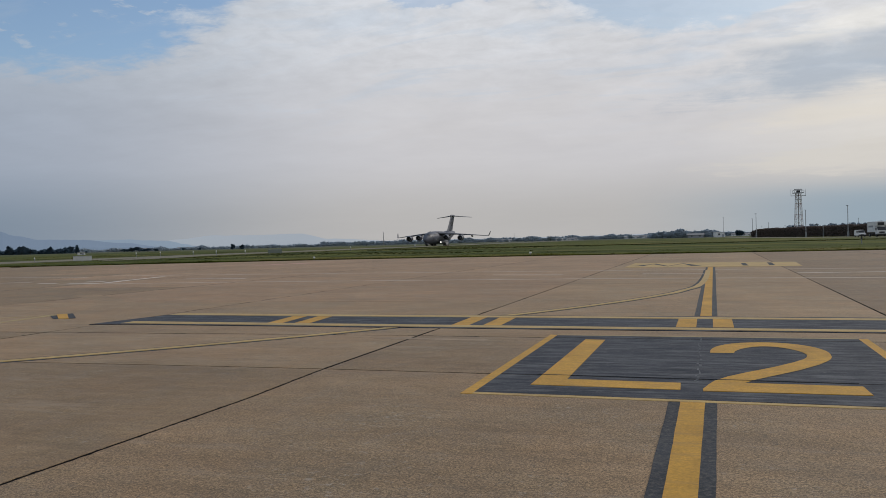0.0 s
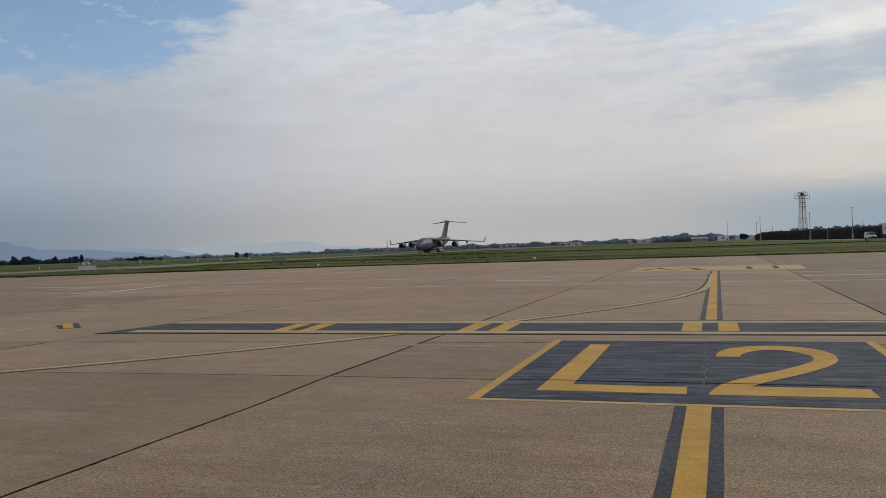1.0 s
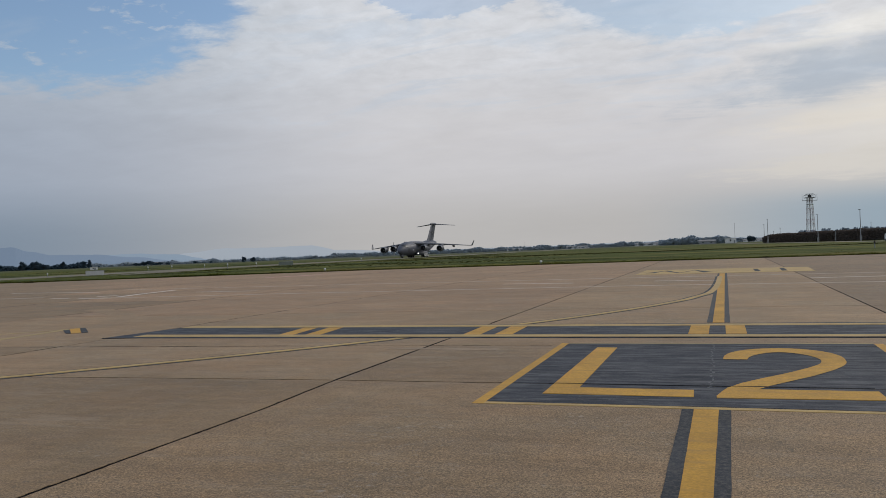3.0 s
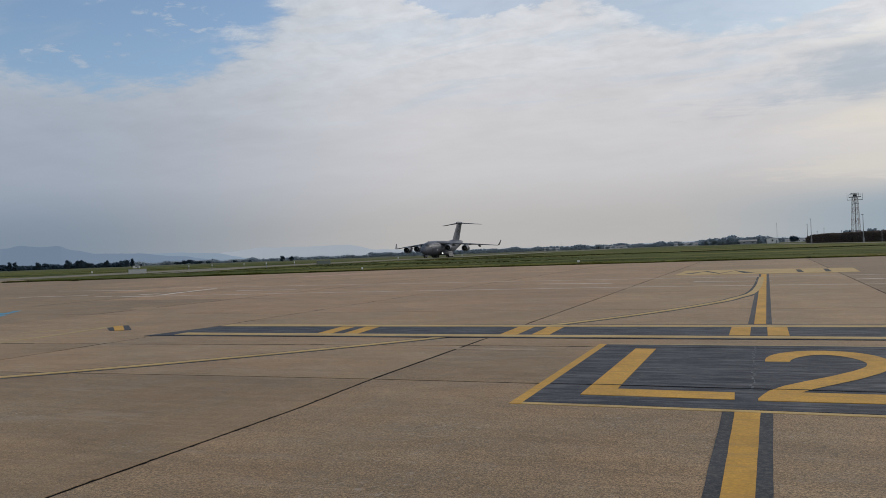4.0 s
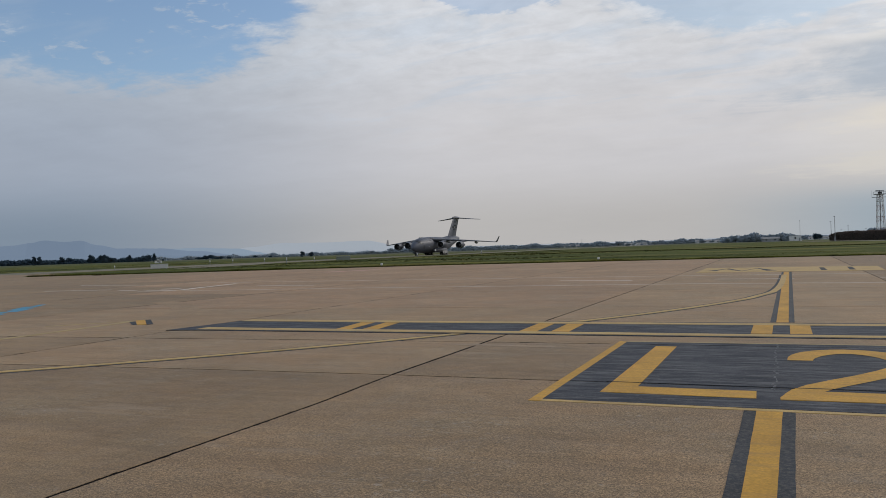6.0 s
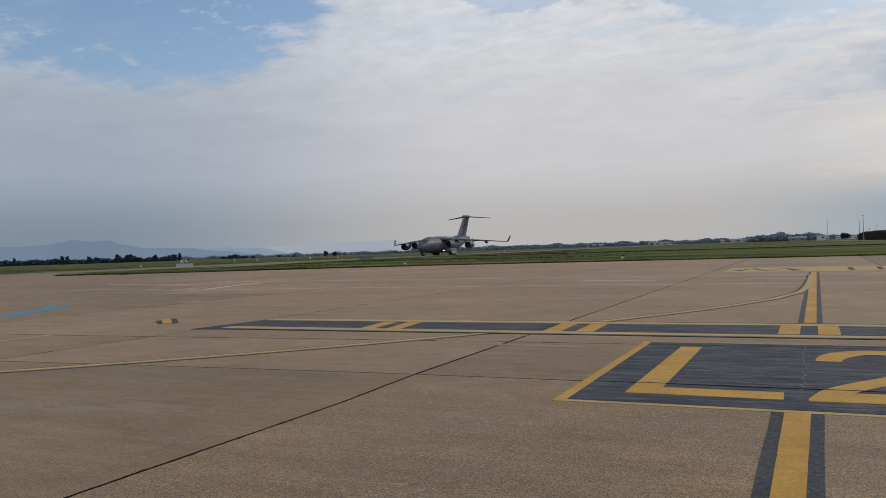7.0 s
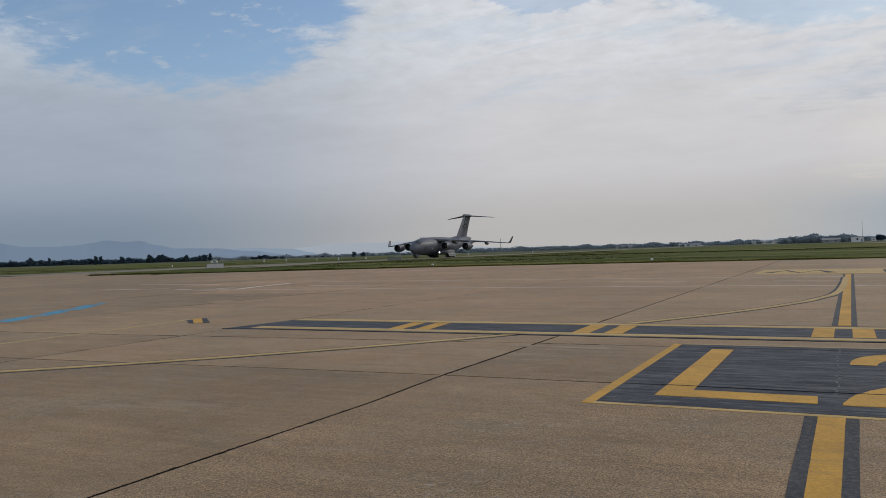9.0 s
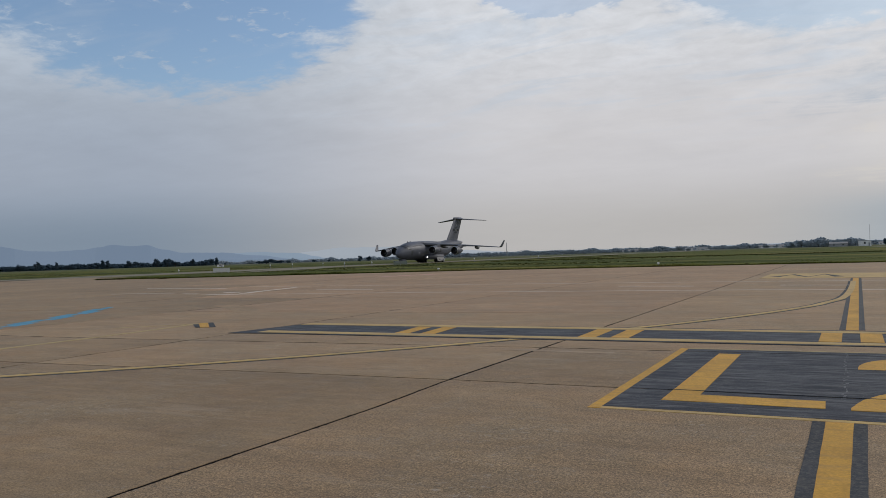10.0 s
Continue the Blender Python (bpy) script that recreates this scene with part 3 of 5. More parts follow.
def stand_sign():
    s = marking("stand_marking", "black painted panel with yellow border and large L2")
    x1, y0, y1, b = 2.05, 7.885, 12.96, 0.122

    def left(y):
        return -2.492 - 0.0125 * (y - 7.9)

    for ya, yb in ((y0 + 0.105, 9.115), (9.145, 12.625), (12.665, y1 - 0.02)):
        part("panel", plate(B(), [(left(ya) + b, ya), (x1 - b, ya), (x1 - b, yb), (left(yb) + b, yb)], 0, P0), black_mat, s)
    part("border", plate(B(), [(left(y0), y0), (left(y0) + b, y0), (left(y1) + b, y1), (left(y1), y1 + 0.06)], 0, P0), yellow_mat, s, "yellow painted border stripe")
    part("border", plate(B(), [(x1 - b, y0), (x1, y0), (x1, y1), (x1 - b, y1)], 0, P0), yellow_mat, s, "yellow painted border stripe")
    part("border", plate(B(), [(left(y0) + b + 0.002, y0), (x1 - b - 0.002, y0 - 0.02), (x1 - b - 0.002, y0 + 0.075), (left(y0) + b + 0.002, y0 + 0.098)], 0, P0), pale_yellow_mat, s, "yellow painted border stripe")
    part("border", plate(B(), [(left(y1) + b, y1 - 0.015), (x1 - b, y1 - 0.015), (x1 - b, y1 + 0.055), (left(y1) + b, y1 + 0.055)], 0, P0), old_yellow_mat, s, "faded thin border stripe")
    part("letter", plate(B(), [(-1.893, 8.485), (-0.357, 8.465), (-0.370, 8.868), (-1.572, 8.895), (-1.604, 12.41), (-1.905, 12.42)], P0, P1), yellow_mat, s, "yellow painted capital letter L")
    part("crack", plate(B(), [(-1.96, 9.123), (1.36, 9.123), (1.36, 9.137), (-1.96, 9.137)], P0, P1 + 0.004), worn_black_mat, s, "thin joint line showing through the paint")
    # the digit: an arc of changing width that runs down into the foot bar
    two = B()
    path = [(0.058, 11.21, 0.147, 0.02)]
    cx, cy, rx, ry = 0.622, 11.22, 0.566, 0.945
    for i in range(1, 22):
        a = radians(180 - i * 10)
        hw = 0.14 + 0.085 * max(0.0, math.sin(a))
        path.append((cx + (rx + (0.025 if i > 9 else 0.0)) * math.cos(a), cy + ry * math.sin(a), hw, 0.0))
    path += [(1.005, 10.46, 0.15, 0), (0.74, 10.0, 0.16, 0), (0.46, 9.60, 0.165, 0), (0.24, 9.27, 0.16, 0), (0.10, 8.98, 0.15, 0), (0.03, 8.72, 0.14, 0)]
    left_, right_ = [], []
    for i, p in enumerate(path):
        d = (Vector(path[min(i + 1, len(path) - 1)][:2]) - Vector(path[max(i - 1, 0)][:2])).normalized()
        if i == 0:
            d = Vector((0.0, 1.0))
        w = Vector((-d.y, d.x)) * p[2]
        left_.append(two.verts.new((p[0] + w.x, p[1] + w.y, P1)))
        right_.append(two.verts.new((p[0] - w.x, p[1] - w.y, P1)))
    for i in range(len(path) - 1):
        two.faces.new((left_[i], right_[i], right_[i + 1], left_[i + 1]))
    plate(two, [(-0.138, 8.435), (1.385, 8.49), (1.37, 8.965), (0.20, 8.965), (-0.02, 8.95), (-0.098, 8.76), (-0.142, 8.55)], P0, P1 + 0.002)
    part("digit", two, yellow_mat, s, "yellow painted digit 2")
    ghost = B()
    rnd = random.Random(3)
    y = 8.95
    while y < 12.85:
        step = rnd.uniform(0.05, 0.16)
        c = -0.205 - 0.008 * (y - 9) + rnd.uniform(-0.022, 0.022)
        w = rnd.uniform(0.004, 0.016)
        plate(ghost, [(c - w, y), (c + w, y + 0.01), (c + w * rnd.uniform(0.5, 1.2), y + step * 0.8), (c - w * rnd.uniform(0.5, 1.2), y + step * 0.8)], P0, P0 + 0.002)
        y += step
    part("old_stripe", ghost, ghost_mat, s, "pale broken ghost of a removed stripe")


def guide_line(name, y0, y1, near, far, label):
    """near, far: the four edges of black, yellow, black at the two ends."""
    s = marking(name, label)

    def strip(k, waver, seed):
        """A hand-masked stripe: its outer edges waver a little."""
        n = max(4, int((y1 - y0) / 0.12))
        ys = [y0 + (y1 - y0) * i / n for i in range(n + 1)]
        wob = [waver * noise.noise((y * 2.3, seed, 0)) for y in ys]
        wob2 = [waver * noise.noise((y * 2.3, seed + 7.7, 0)) for y in ys]
        lo = [(near[k] + (far[k] - near[k]) * i / n + wob[i], y) for i, y in enumerate(ys)]
        hi = [(near[k + 1] + (far[k + 1] - near[k + 1]) * i / n + wob2[i], y) for i, y in enumerate(ys)]
        return lo + hi[::-1]

    edge = edge_black_mat if y0 < 0 else rubbed_black_mat
    part("edge", plate(B(), strip(0, 0.006, 1.3), 0, P0), edge, s, "worn black edge stripe")
    part("edge", plate(B(), strip(2, 0.006, 4.1), 0, P0), edge, s, "worn black edge stripe")
    part("stripe", plate(B(), strip(1, 0.004, 8.9), 0, P0 + 0.002), yellow_mat, s)


def stop_band():
    s = marking("cross_band", "black cross band with yellow edges and paired bars")
    lean = -0.018

    def q(x0, x1, y0, y1):
        return [(x0, y0 + lean * (x0 + 4) * 0.5), (x1, y0 + lean * (x1 + 4) * 0.5), (x1, y1 + lean * (x1 + 4)), (x0, y1 + lean * (x0 + 4))]

    part("base", plate(B(), [(-12.4, 13.70), (-11.5, 13.80), (12, 13.68), (12, 16.08), (-12.0, 16.22)], 0, P2), black_mat, s)
    part("edge", plate(B(), q(-11.8, 12, 13.87, 14.21), P2, P3), pale_yellow_mat, s, "pale yellow edge stripe")
    part("edge", plate(B(), q(-12.0, 12, 15.70, 16.06), P2, P3), pale_yellow_mat, s, "pale yellow edge stripe")
    for c, slip in ((-8.055, -0.20), (-4.17, -0.06), (-0.195, -0.01), (3.78, 0.0)):
        for d in (-0.30, 0.30):
            part("bar", plate(B(), [(c + d - 0.165, 14.25), (c + d + 0.165, 14.25), (c + d + 0.165 + slip, 15.68), (c + d - 0.165 + slip, 15.68)], P2, P3 - 0.001), yellow_mat, s, "yellow cross bar")


def lead_in_curve():
    s = marking("lead_in_curve", "thin yellow curved lead-in line with dark edges")
    pts = []
    for cx, cy, r, a0, a1 in ((-29.144, 31.26, 29.232, -8.0, -30.0), (-34.436, 33.627, 34.976, -30.2, -60.0)):
        pts += [(cx + r * math.cos(radians(a)), cy + r * math.sin(radians(a))) for a in np.linspace(a0, a1, 36)]
    pts = [(-0.33, 38.0), (-0.335, 34.0), (-0.35, 31.6), (-0.385, 29.4), (-0.44, 27.5), (-0.54, 25.9), (-0.66, 25.1), (-0.84, 24.3)] + [p for p in pts if p[1] < 23.4]
    part("stripe", ribbon(B(), pts, 0.20, 0, P1), pale_yellow_mat, s)
    part("edge", ribbon(B(), pts, 0.085, 0, 0.0025, 0.145), worn_black_mat, s, "thin dark edge")
    part("edge", ribbon(B(), pts, 0.085, 0, 0.0025, -0.145), worn_black_mat, s, "thin dark edge")


def far_sign():
    s = marking("location_marking", "yellow painted location panel with black strokes")
    part("panel", plate(B(), [(-4.42, 42.1), (3.84, 41.4), (4.05, 47.5), (-4.5, 49.0)], 0, P1), pale_yellow_mat, s)
    zig = [(-3.89, 43.74), (-3.27, 46.97), (-2.34, 43.16), (-1.72, 46.94), (-0.93, 43.18)]
    part("stroke", ribbon(B(), zig, 0.5, P1, P2), worn_black_mat, s, "black zigzag stroke")
    for pts in ([(1.27, 46.53), (1.49, 46.43), (1.53, 42.77), (1.27, 42.87)], [(2.59, 46.85), (2.81, 46.75), (2.74, 42.68), (2.49, 42.78)]):
        part("stroke", plate(B(), pts, P1, P2), worn_black_mat, s, "short black stroke")


def small_marks():
    s = marking("boundary_line", "pair of thin worn white lines across the apron")
    for pts in ([(-34, 39.5), (-4.7, 38.7), (6.7, 38.0), (34, 36.4)], [(-29, 30.2), (-18.2, 30.95), (-3.8, 31.2), (4.2, 30.4), (34, 27.8)]):
        part("stripe", ribbon(B(), pts, 0.20, 0, 0.0025), white_mat, s)
    for a, b, w in (((-9.5, 35.25), (-6.2, 34.6), 0.2), ((-2.9, 34.8), (0.05, 34.15), 0.2), ((3.0, 34.35), (7.5, 34.6), 0.2), ((-25.2, 34.5), (-21.6, 34.3), 0.2), ((-36.6, 31.4), (-32.6, 32.1), 0.22), ((-31.2, 31.2), (-29.9, 31.0), 0.25), ((-41.6, 38.5), (-33.6, 37.1), 0.2),
                    ((-29.3, 32.2), (-28.4, 32.5), 0.5), ((-27.2, 31.1), (-28.1, 34.2), 0.36), ((-28.1, 34.3), (-28.9, 37.6), 0.30), ((-29.0, 30.7), (-27.0, 30.5), 0.3)):
        d = marking("white_dash", "short worn white painted dash")
        part("stripe", ribbon(B(), [a, b], w, 0, 0.003), bright_white_mat, d)
    g = marking("scuff_mark", "faint pale strip where paint was ground away")
    part("stripe", ribbon(B(), [(-5.3, 12.28), (-3.4, 12.18)], 0.22, 0, 0.002), pale_slab_mat, g)
    t = marking("side_line", "thin yellow line ending in a small block")
    part("stripe", ribbon(B(), [(-15.1, 3.0), (-14.98, 10.15), (-14.95, 12.06), (-15.03, 13.7), (-15.16, 15.0), (-15.26, 15.75)], 0.19, 0, P0), old_yellow_mat, t)
    part("stripe", ribbon(B(), [(-16.6, 14.25), (-16.15, 14.72), (-15.5, 15.4), (-15.34, 15.72)], 0.13, 0, 0.0025), old_yellow_mat, t)
    blk = marking("block_marking", "small yellow block between two black bars")
    for pts, mt, lb in (([(-14.36, 14.74), (-14.23, 14.76), (-15.03, 15.55), (-15.14, 15.46)], edge_black_mat, "black bar"),
                        ([(-14.225, 14.765), (-14.02, 14.85), (-15.13, 15.98), (-15.29, 15.82)], yellow_mat, "yellow block"),
                        ([(-14.015, 14.855), (-13.94, 14.99), (-15.03, 16.07), (-15.125, 15.985)], edge_black_mat, "black bar")):
        part("patch", plate(B(), pts, P0, P1), mt, blk, lb)
    bl = marking("blue_line", "broad worn blue painted line")
    # staggered dashes left of a line that was ground away in places
    course = [Vector((-15.8, 6.2)), Vector((-20.6, 14.0)), Vector((-22.1, 16.9)), Vector((-23.7, 19.4)), Vector((-25.3, 21.6))]
    part("stripe", ribbon(B(), [tuple(p) for p in course[1:]], 0.16, 0, 0.002), blue_mat, bl)
    lift = 0.002
    for u0, u1, off, w in ((0.10, 0.42, 0.08, 0.34), (0.5, 0.97, -0.08, 0.34), (1.02, 1.42, -0.20, 0.30), (1.24, 1.78, 0.12, 0.38), (1.68, 2.25, -0.14, 0.36), (2.0, 2.62, 0.16, 0.36), (2.5, 3.1, -0.12, 0.40), (2.85, 3.55, 0.12, 0.34), (3.3, 3.95, -0.04, 0.24)):
        ends = []
        for u in (u0, u1):
            k = min(int(u), 3)
            ends.append(course[k].lerp(course[k + 1], u - k))
        lift += 0.0005
        part("dash", ribbon(B(), [tuple(p) for p in ends], w, 0, lift, off), blue_mat, bl)
    sc = marking("scuff_arc", "pale worn arc scuffed by turning wheels")
    part("stripe", ribbon(B(), [(-14.6, 15.9), (-15.2, 17.2), (-16.3, 18.9), (-18.1, 20.8), (-20.8, 22.8)], 0.8, 0, 0.002), smooth_slab_mat, sc)
    rd = marking("red_line", "faded pink line near the grass")
    part("stripe", ribbon(B(), [(-35.3, 57.4), (-32.7, 62.2)], 1.3, 0, P0), red_mat, rd)


stand_sign()
guide_line("guide_line", -6.0, 7.86, (-0.365, -0.272, -0.160, -0.080), (-0.440, -0.334, -0.114, -0.007), "broad yellow guide line with black edges")
guide_line("guide_line", 16.35, 41.3, (-0.405, -0.302, -0.091, 0.011), (-0.462, -0.372, -0.140, -0.032), "broad yellow guide line with black edges")
stop_band()
lead_in_curve()
far_sign()
small_marks()


# ---- the transport aircraft (nose along +x, left wing along +y) ----
STATIONS = [(1.5, 3.2, 0.06, 0.06), (1.8, 3.23, 0.65, 0.7), (2.5, 3.35, 1.15, 1.3), (3.6, 3.55, 1.65, 1.85), (5.3, 3.8, 2.25, 2.4), (7.7, 4.0, 2.85, 2.85), (10.5, 4.15, 3.25, 3.12), (13.0, 4.2, 3.43, 3.2),
            (20.0, 4.2, 3.43, 3.2), (30.0, 4.25, 3.43, 3.15), (34.0, 4.7, 3.3, 2.8), (38.0, 5.55, 3.0, 2.45), (42.0, 6.15, 2.5, 1.9), (46.0, 6.65, 1.8, 1.35), (49.0, 7.0, 1.1, 0.8), (51.2, 7.2, 0.3, 0.25)]


def body_at(s):
    for a, b in zip(STATIONS, STATIONS[1:]):
        if a[0] <= s <= b[0]:
            u = (s - a[0]) / (b[0] - a[0])
            return [p + (q - p) * u for p, q in zip(a[1:], b[1:])]


def skin_point(s, deg, off=0.0):
    """A point on the fuselage: s metres behind the nose, deg up from its left side."""
    zc, w, h = body_at(s)
    a = radians(deg)
    return Vector((25.1 - s, (w + off) * math.cos(a), zc + (h + off) * math.sin(a)))


def foil(chord, thick, x_le, y, z, upright=False):
    """A wing section: its ring of points at one span station."""
    shape = [(0, 0), (0.03, 0.42), (0.12, 0.85), (0.32, 1.0), (0.6, 0.68), (0.85, 0.25), (1, 0.04), (1, -0.04), (0.85, -0.14), (0.6, -0.36), (0.32, -0.6), (0.12, -0.52), (0.03, -0.3)]
    ring = []
    for u, v in shape:
        t = v * thick * chord * 0.6
        ring.append((x_le - u * chord, y + (t if upright else 0), z + (0 if upright else t)))
    return ring


def skin_patch(bm, s0, s1, d0, d1, off=0.02, side=1, cells=3):
    grid = [[skin_point(s0 + (s1 - s0) * i / cells, d0 + (d1 - d0) * j / cells, off) for j in range(cells + 1)] for i in range(cells + 1)]
    vs = [[bm.verts.new((p.x, p.y * side, p.z)) for p in row] for row in grid]
    for i in range(cells):
        for j in range(cells):
            bm.faces.new((vs[i][j], vs[i + 1][j], vs[i + 1][j + 1], vs[i][j + 1]))
    return bm


def wheel(name, parent, x, y, z, r, w):
    bm = B()
    k = 20
    prof = [(-0.5, 0.55), (-0.5, 0.86), (-0.36, 0.98), (0.0, 1.0), (0.36, 0.98), (0.5, 0.86), (0.5, 0.55)]
    rings = [[(math.cos(2 * math.pi * i / k) * r * q, w * p, math.sin(2 * math.pi * i / k) * r * q) for i in range(k)] for p, q in prof]
    loft(bm, rings)
    ob = part(name, bm, tyre_mat, parent, smooth=True)
    ob.location = (x, y, z)
    hb = rod(B(), (0, -w * 0.52, 0), (0, w * 0.52, 0), r * 0.5, seg=12)
    for i in range(5):
        a = 2 * math.pi * i / 5
        box(hb, -0.1 * r, 0.1 * r, -w * 0.56, w * 0.56, 0.22 * r, 0.42 * r, m=pose(0, 0, 0, 0, math.degrees(a), 0))
    part("hub", hb, hub_mat, ob, "pale metal wheel hub")
    SPINNING.append((ob, r))
    return ob


SPINNING = []


def make_aircraft():
    ac = tagged(empty("transport_aircraft"), "large grey four-engined military transport aircraft rolling on the runway", "aircraft")
    k = 36
    bm = B()
    rings = []
    ss = sorted({s[0] for s in STATIONS} | {1.62, 2.1, 3.0, 4.4, 6.4, 9, 11.8, 16, 25, 32, 36, 40, 44, 47.5})
    for s in ss:
        rings.append([tuple(skin_point(s, 360 * i / k)) for i in range(k)])
    loft(bm, rings)
    fus = part("fuselage", bm, skin_mat, ac, smooth=True)
    # cockpit panes
    for side in (1, -1):
        for d0, d1, s0, s1 in ((58, 84, 4.0, 4.9), (36, 54, 4.2, 5.2), (22, 33, 4.8, 5.8), (60, 80, 5.2, 5.8), (38, 54, 5.5, 6.1)):
            part("cockpit_window", skin_patch(B(), s0, s1, d0, d1, 0.03, side), glass_mat, fus, "dark cockpit glass pane")
        part("crew_door", skin_patch(B(), 6.6, 7.6, -28, 6, 0.015, side), dark_skin_mat, fus, "grey crew door")
        for i in range(6):
            part("stencil_bar", skin_patch(B(), 8.0 + i * 0.95, 8.0 + i * 0.95 + (0.65 if i % 3 else 0.4), 30, 36, 0.02, side, 2), mark_mat, fus, "dark unreadable stencil bar")
        part("badge", skin_patch(B(), 5.6, 6.8, 14, 22, 0.02, side, 2), mark_mat, fus, "dark grey badge patch")
        part("side_lamp", skin_patch(B(), 10.9, 11.15, -14, -10, 0.05, side, 2), dim_lamp_mat, fus, "small pale side lamp")
        part("panel_line", skin_patch(B(), 13.0, 13.1, -40, 60, 0.012, side, 8), dark_skin_mat, fus, "dark panel joint")
        part("panel_line", skin_patch(B(), 31.0, 31.1, -40, 60, 0.012, side, 8), dark_skin_mat, fus, "dark panel joint")
    # roof hump where the wings meet the body
    hump = [[(x, w * math.cos(2 * math.pi * i / 20), z + h * math.sin(2 * math.pi * i / 20)) for i in range(20)]
            for x, w, h, z in ((13.5, 0.3, 0.1, 7.15), (11.0, 1.9, 0.45, 6.9), (8, 2.7, 0.72, 6.8), (0, 2.8, 0.75, 6.8), (-5, 2.1, 0.6, 6.8), (-10, 0.3, 0.1, 7.0))]
    part("wing_fairing", loft(B(), hump), skin_mat, ac, "grey wing root fairing", smooth=True)
    part("antenna", box(B(), 16.0, 16.6, -0.05, 0.05, 6.95, 7.4, 0.02), dark_skin_mat, ac, "blade antenna")
    part("antenna", box(B(), 14.3, 14.8, -0.05, 0.05, 7.0, 7.45, 0.02), dark_skin_mat, ac, "blade antenna")
    for side in (1, -1):
        wing = B()
        span = [(1.5, 10.2, 11.2, 0.115, 6.25), (8.0, 6.5, 7.9, 0.11, 5.95), (14.5, 2.8, 5.9, 0.105, 5.5), (20.0, -0.4, 4.3, 0.10, 5.05), (25.0, -3.3, 2.9, 0.095, 4.6)]
        loft(wing, [foil(c, t, x, side * y, z) for y, x, c, t, z in span])
        w = part("wing", wing, skin_mat, ac, "grey swept wing with dark underside", smooth=True)
        edge = B()
        loft(edge, [[(x + 0.05, side * y, z + 0.02), (x - 0.28, side * y, z + 0.38 * t * c + 0.015), (x - 0.28, side * y, z - 0.27 * t * c - 0.015)] for y, x, c, t, z in ((yy, xx, cc, tt, zz) for yy, xx, cc, tt, zz in span)])
        part("slat", edge, dark_skin_mat, w, "dark leading-edge slat", smooth=True)
        wl = B()
        loft(wl, [foil(2.9, 0.08, -3.3, side * 25.0, 4.6), foil(2.4, 0.08, -3.8, side * 25.35, 4.95, True), foil(1.9, 0.07, -4.6, side * 25.6, 5.8, True), foil(1.2, 0.06, -5.8, side * 25.9, 7.0, True)])
        part("winglet", wl, skin_mat, ac, "upright grey winglet", smooth=True)
        for y in (5.6, 10.8, 16.8):
            xl = 10.2 - (y - 1.5) * 0.574
            zl = 6.25 - (y - 1.5) * 0.062
            cl_ = 11.2 - (y - 1.5) * (8.3 / 23.5)
            fr = [[(x, side * y + r * 0.55 * math.cos(2 * math.pi * i / 12), zl - 0.55 + dz + r * math.sin(2 * math.pi * i / 12)) for i in range(12)]
                  for x, r, dz in ((xl - cl_ * 0.45, 0.05, 0.1), (xl - cl_ * 0.6, 0.42, 0.0), (xl - cl_ * 0.95, 0.5, -0.15), (xl - cl_ * 1.2, 0.05, -0.1))]
            part("flap_fairing", loft(B(), fr), skin_mat, w, "flap track fairing", smooth=True)
        for y, front, zc in ((7.35, 12.7, 4.2), (13.9, 9.1, 3.85)):
            n_ = B()
            kk = 24
            prof = [(0.10, 1.16), (0.0, 1.26), (0.18, 1.38), (0.9, 1.47), (1.9, 1.46), (3.0, 1.3), (3.9, 1.08), (3.92, 0.95)]
            loft(n_, [[(front - u, side * y + r * math.cos(2 * math.pi * i / kk), zc + r * math.sin(2 * math.pi * i / kk)) for i in range(kk)] for u, r in prof], cap=False)
            e = part("engine", n_, skin_mat, ac, "grey turbofan nacelle", smooth=True)
            duct = loft(B(), [[(front - u, side * y + r * math.cos(2 * math.pi * i / kk), zc + r * math.sin(2 * math.pi * i / kk)) for i in range(kk)] for u, r in ((0.1, 1.16), (0.5, 1.11), (1.3, 1.14))], cap=False)
            part("intake_duct", duct, fan_mat, e, "dark intake duct", smooth=True)
            lip = loft(B(), [[(front - u, side * y + r * math.cos(2 * math.pi * i / kk), zc + r * math.sin(2 * math.pi * i / kk)) for i in range(kk)] for u, r in ((0.16, 1.165), (-0.02, 1.265), (0.2, 1.395))], cap=False)
            part("intake_lip", lip, lip_mat, e, "bright metal intake lip", smooth=True)
            fan = rod(B(), (front - 1.3, side * y, zc), (front - 1.36, side * y, zc), 1.14, seg=24)
            for i in range(18):
                a = 2 * math.pi * i / 18
                box(fan, front - 1.3, front - 1.22, -0.06, 0.06, 0.35, 1.1, m=Matrix.Translation((0, side * y, zc)) @ pose(0, 0, 0, math.degrees(a), 0, 0))
            part("fan", fan, fan_mat, e, "dark fan disc")
            part("spinner", rod(B(), (front - 1.3, side * y, zc), (front - 0.7, side * y, zc), 0.36, 0.03, 14), lip_mat, e, "pale fan spinner", smooth=True)
            part("core_nozzle", rod(B(), (front - 3.6, side * y, zc), (front - 5.8, side * y, zc), 0.92, 0.5, 20), dark_skin_mat, e, "dark exhaust nozzle", smooth=True)
            xl = 10.2 - (y - 1.5) * 0.574
            zl = 6.25 - (y - 1.5) * 0.062
            py = B()
            loft(py, [[(front - 0.9, side * y - 0.2, zc + 1.35), (front - 0.9, side * y + 0.2, zc + 1.35), (front - 5.2, side * y + 0.25, zc + 1.15), (front - 5.2, side * y - 0.25, zc + 1.15)],
                      [(xl + 0.6, side * y - 0.2, zl + 0.25), (xl + 0.6, side * y + 0.2, zl + 0.25), (xl - 4.0, side * y + 0.25, zl - 0.2), (xl - 4.0, side * y - 0.25, zl - 0.2)]])
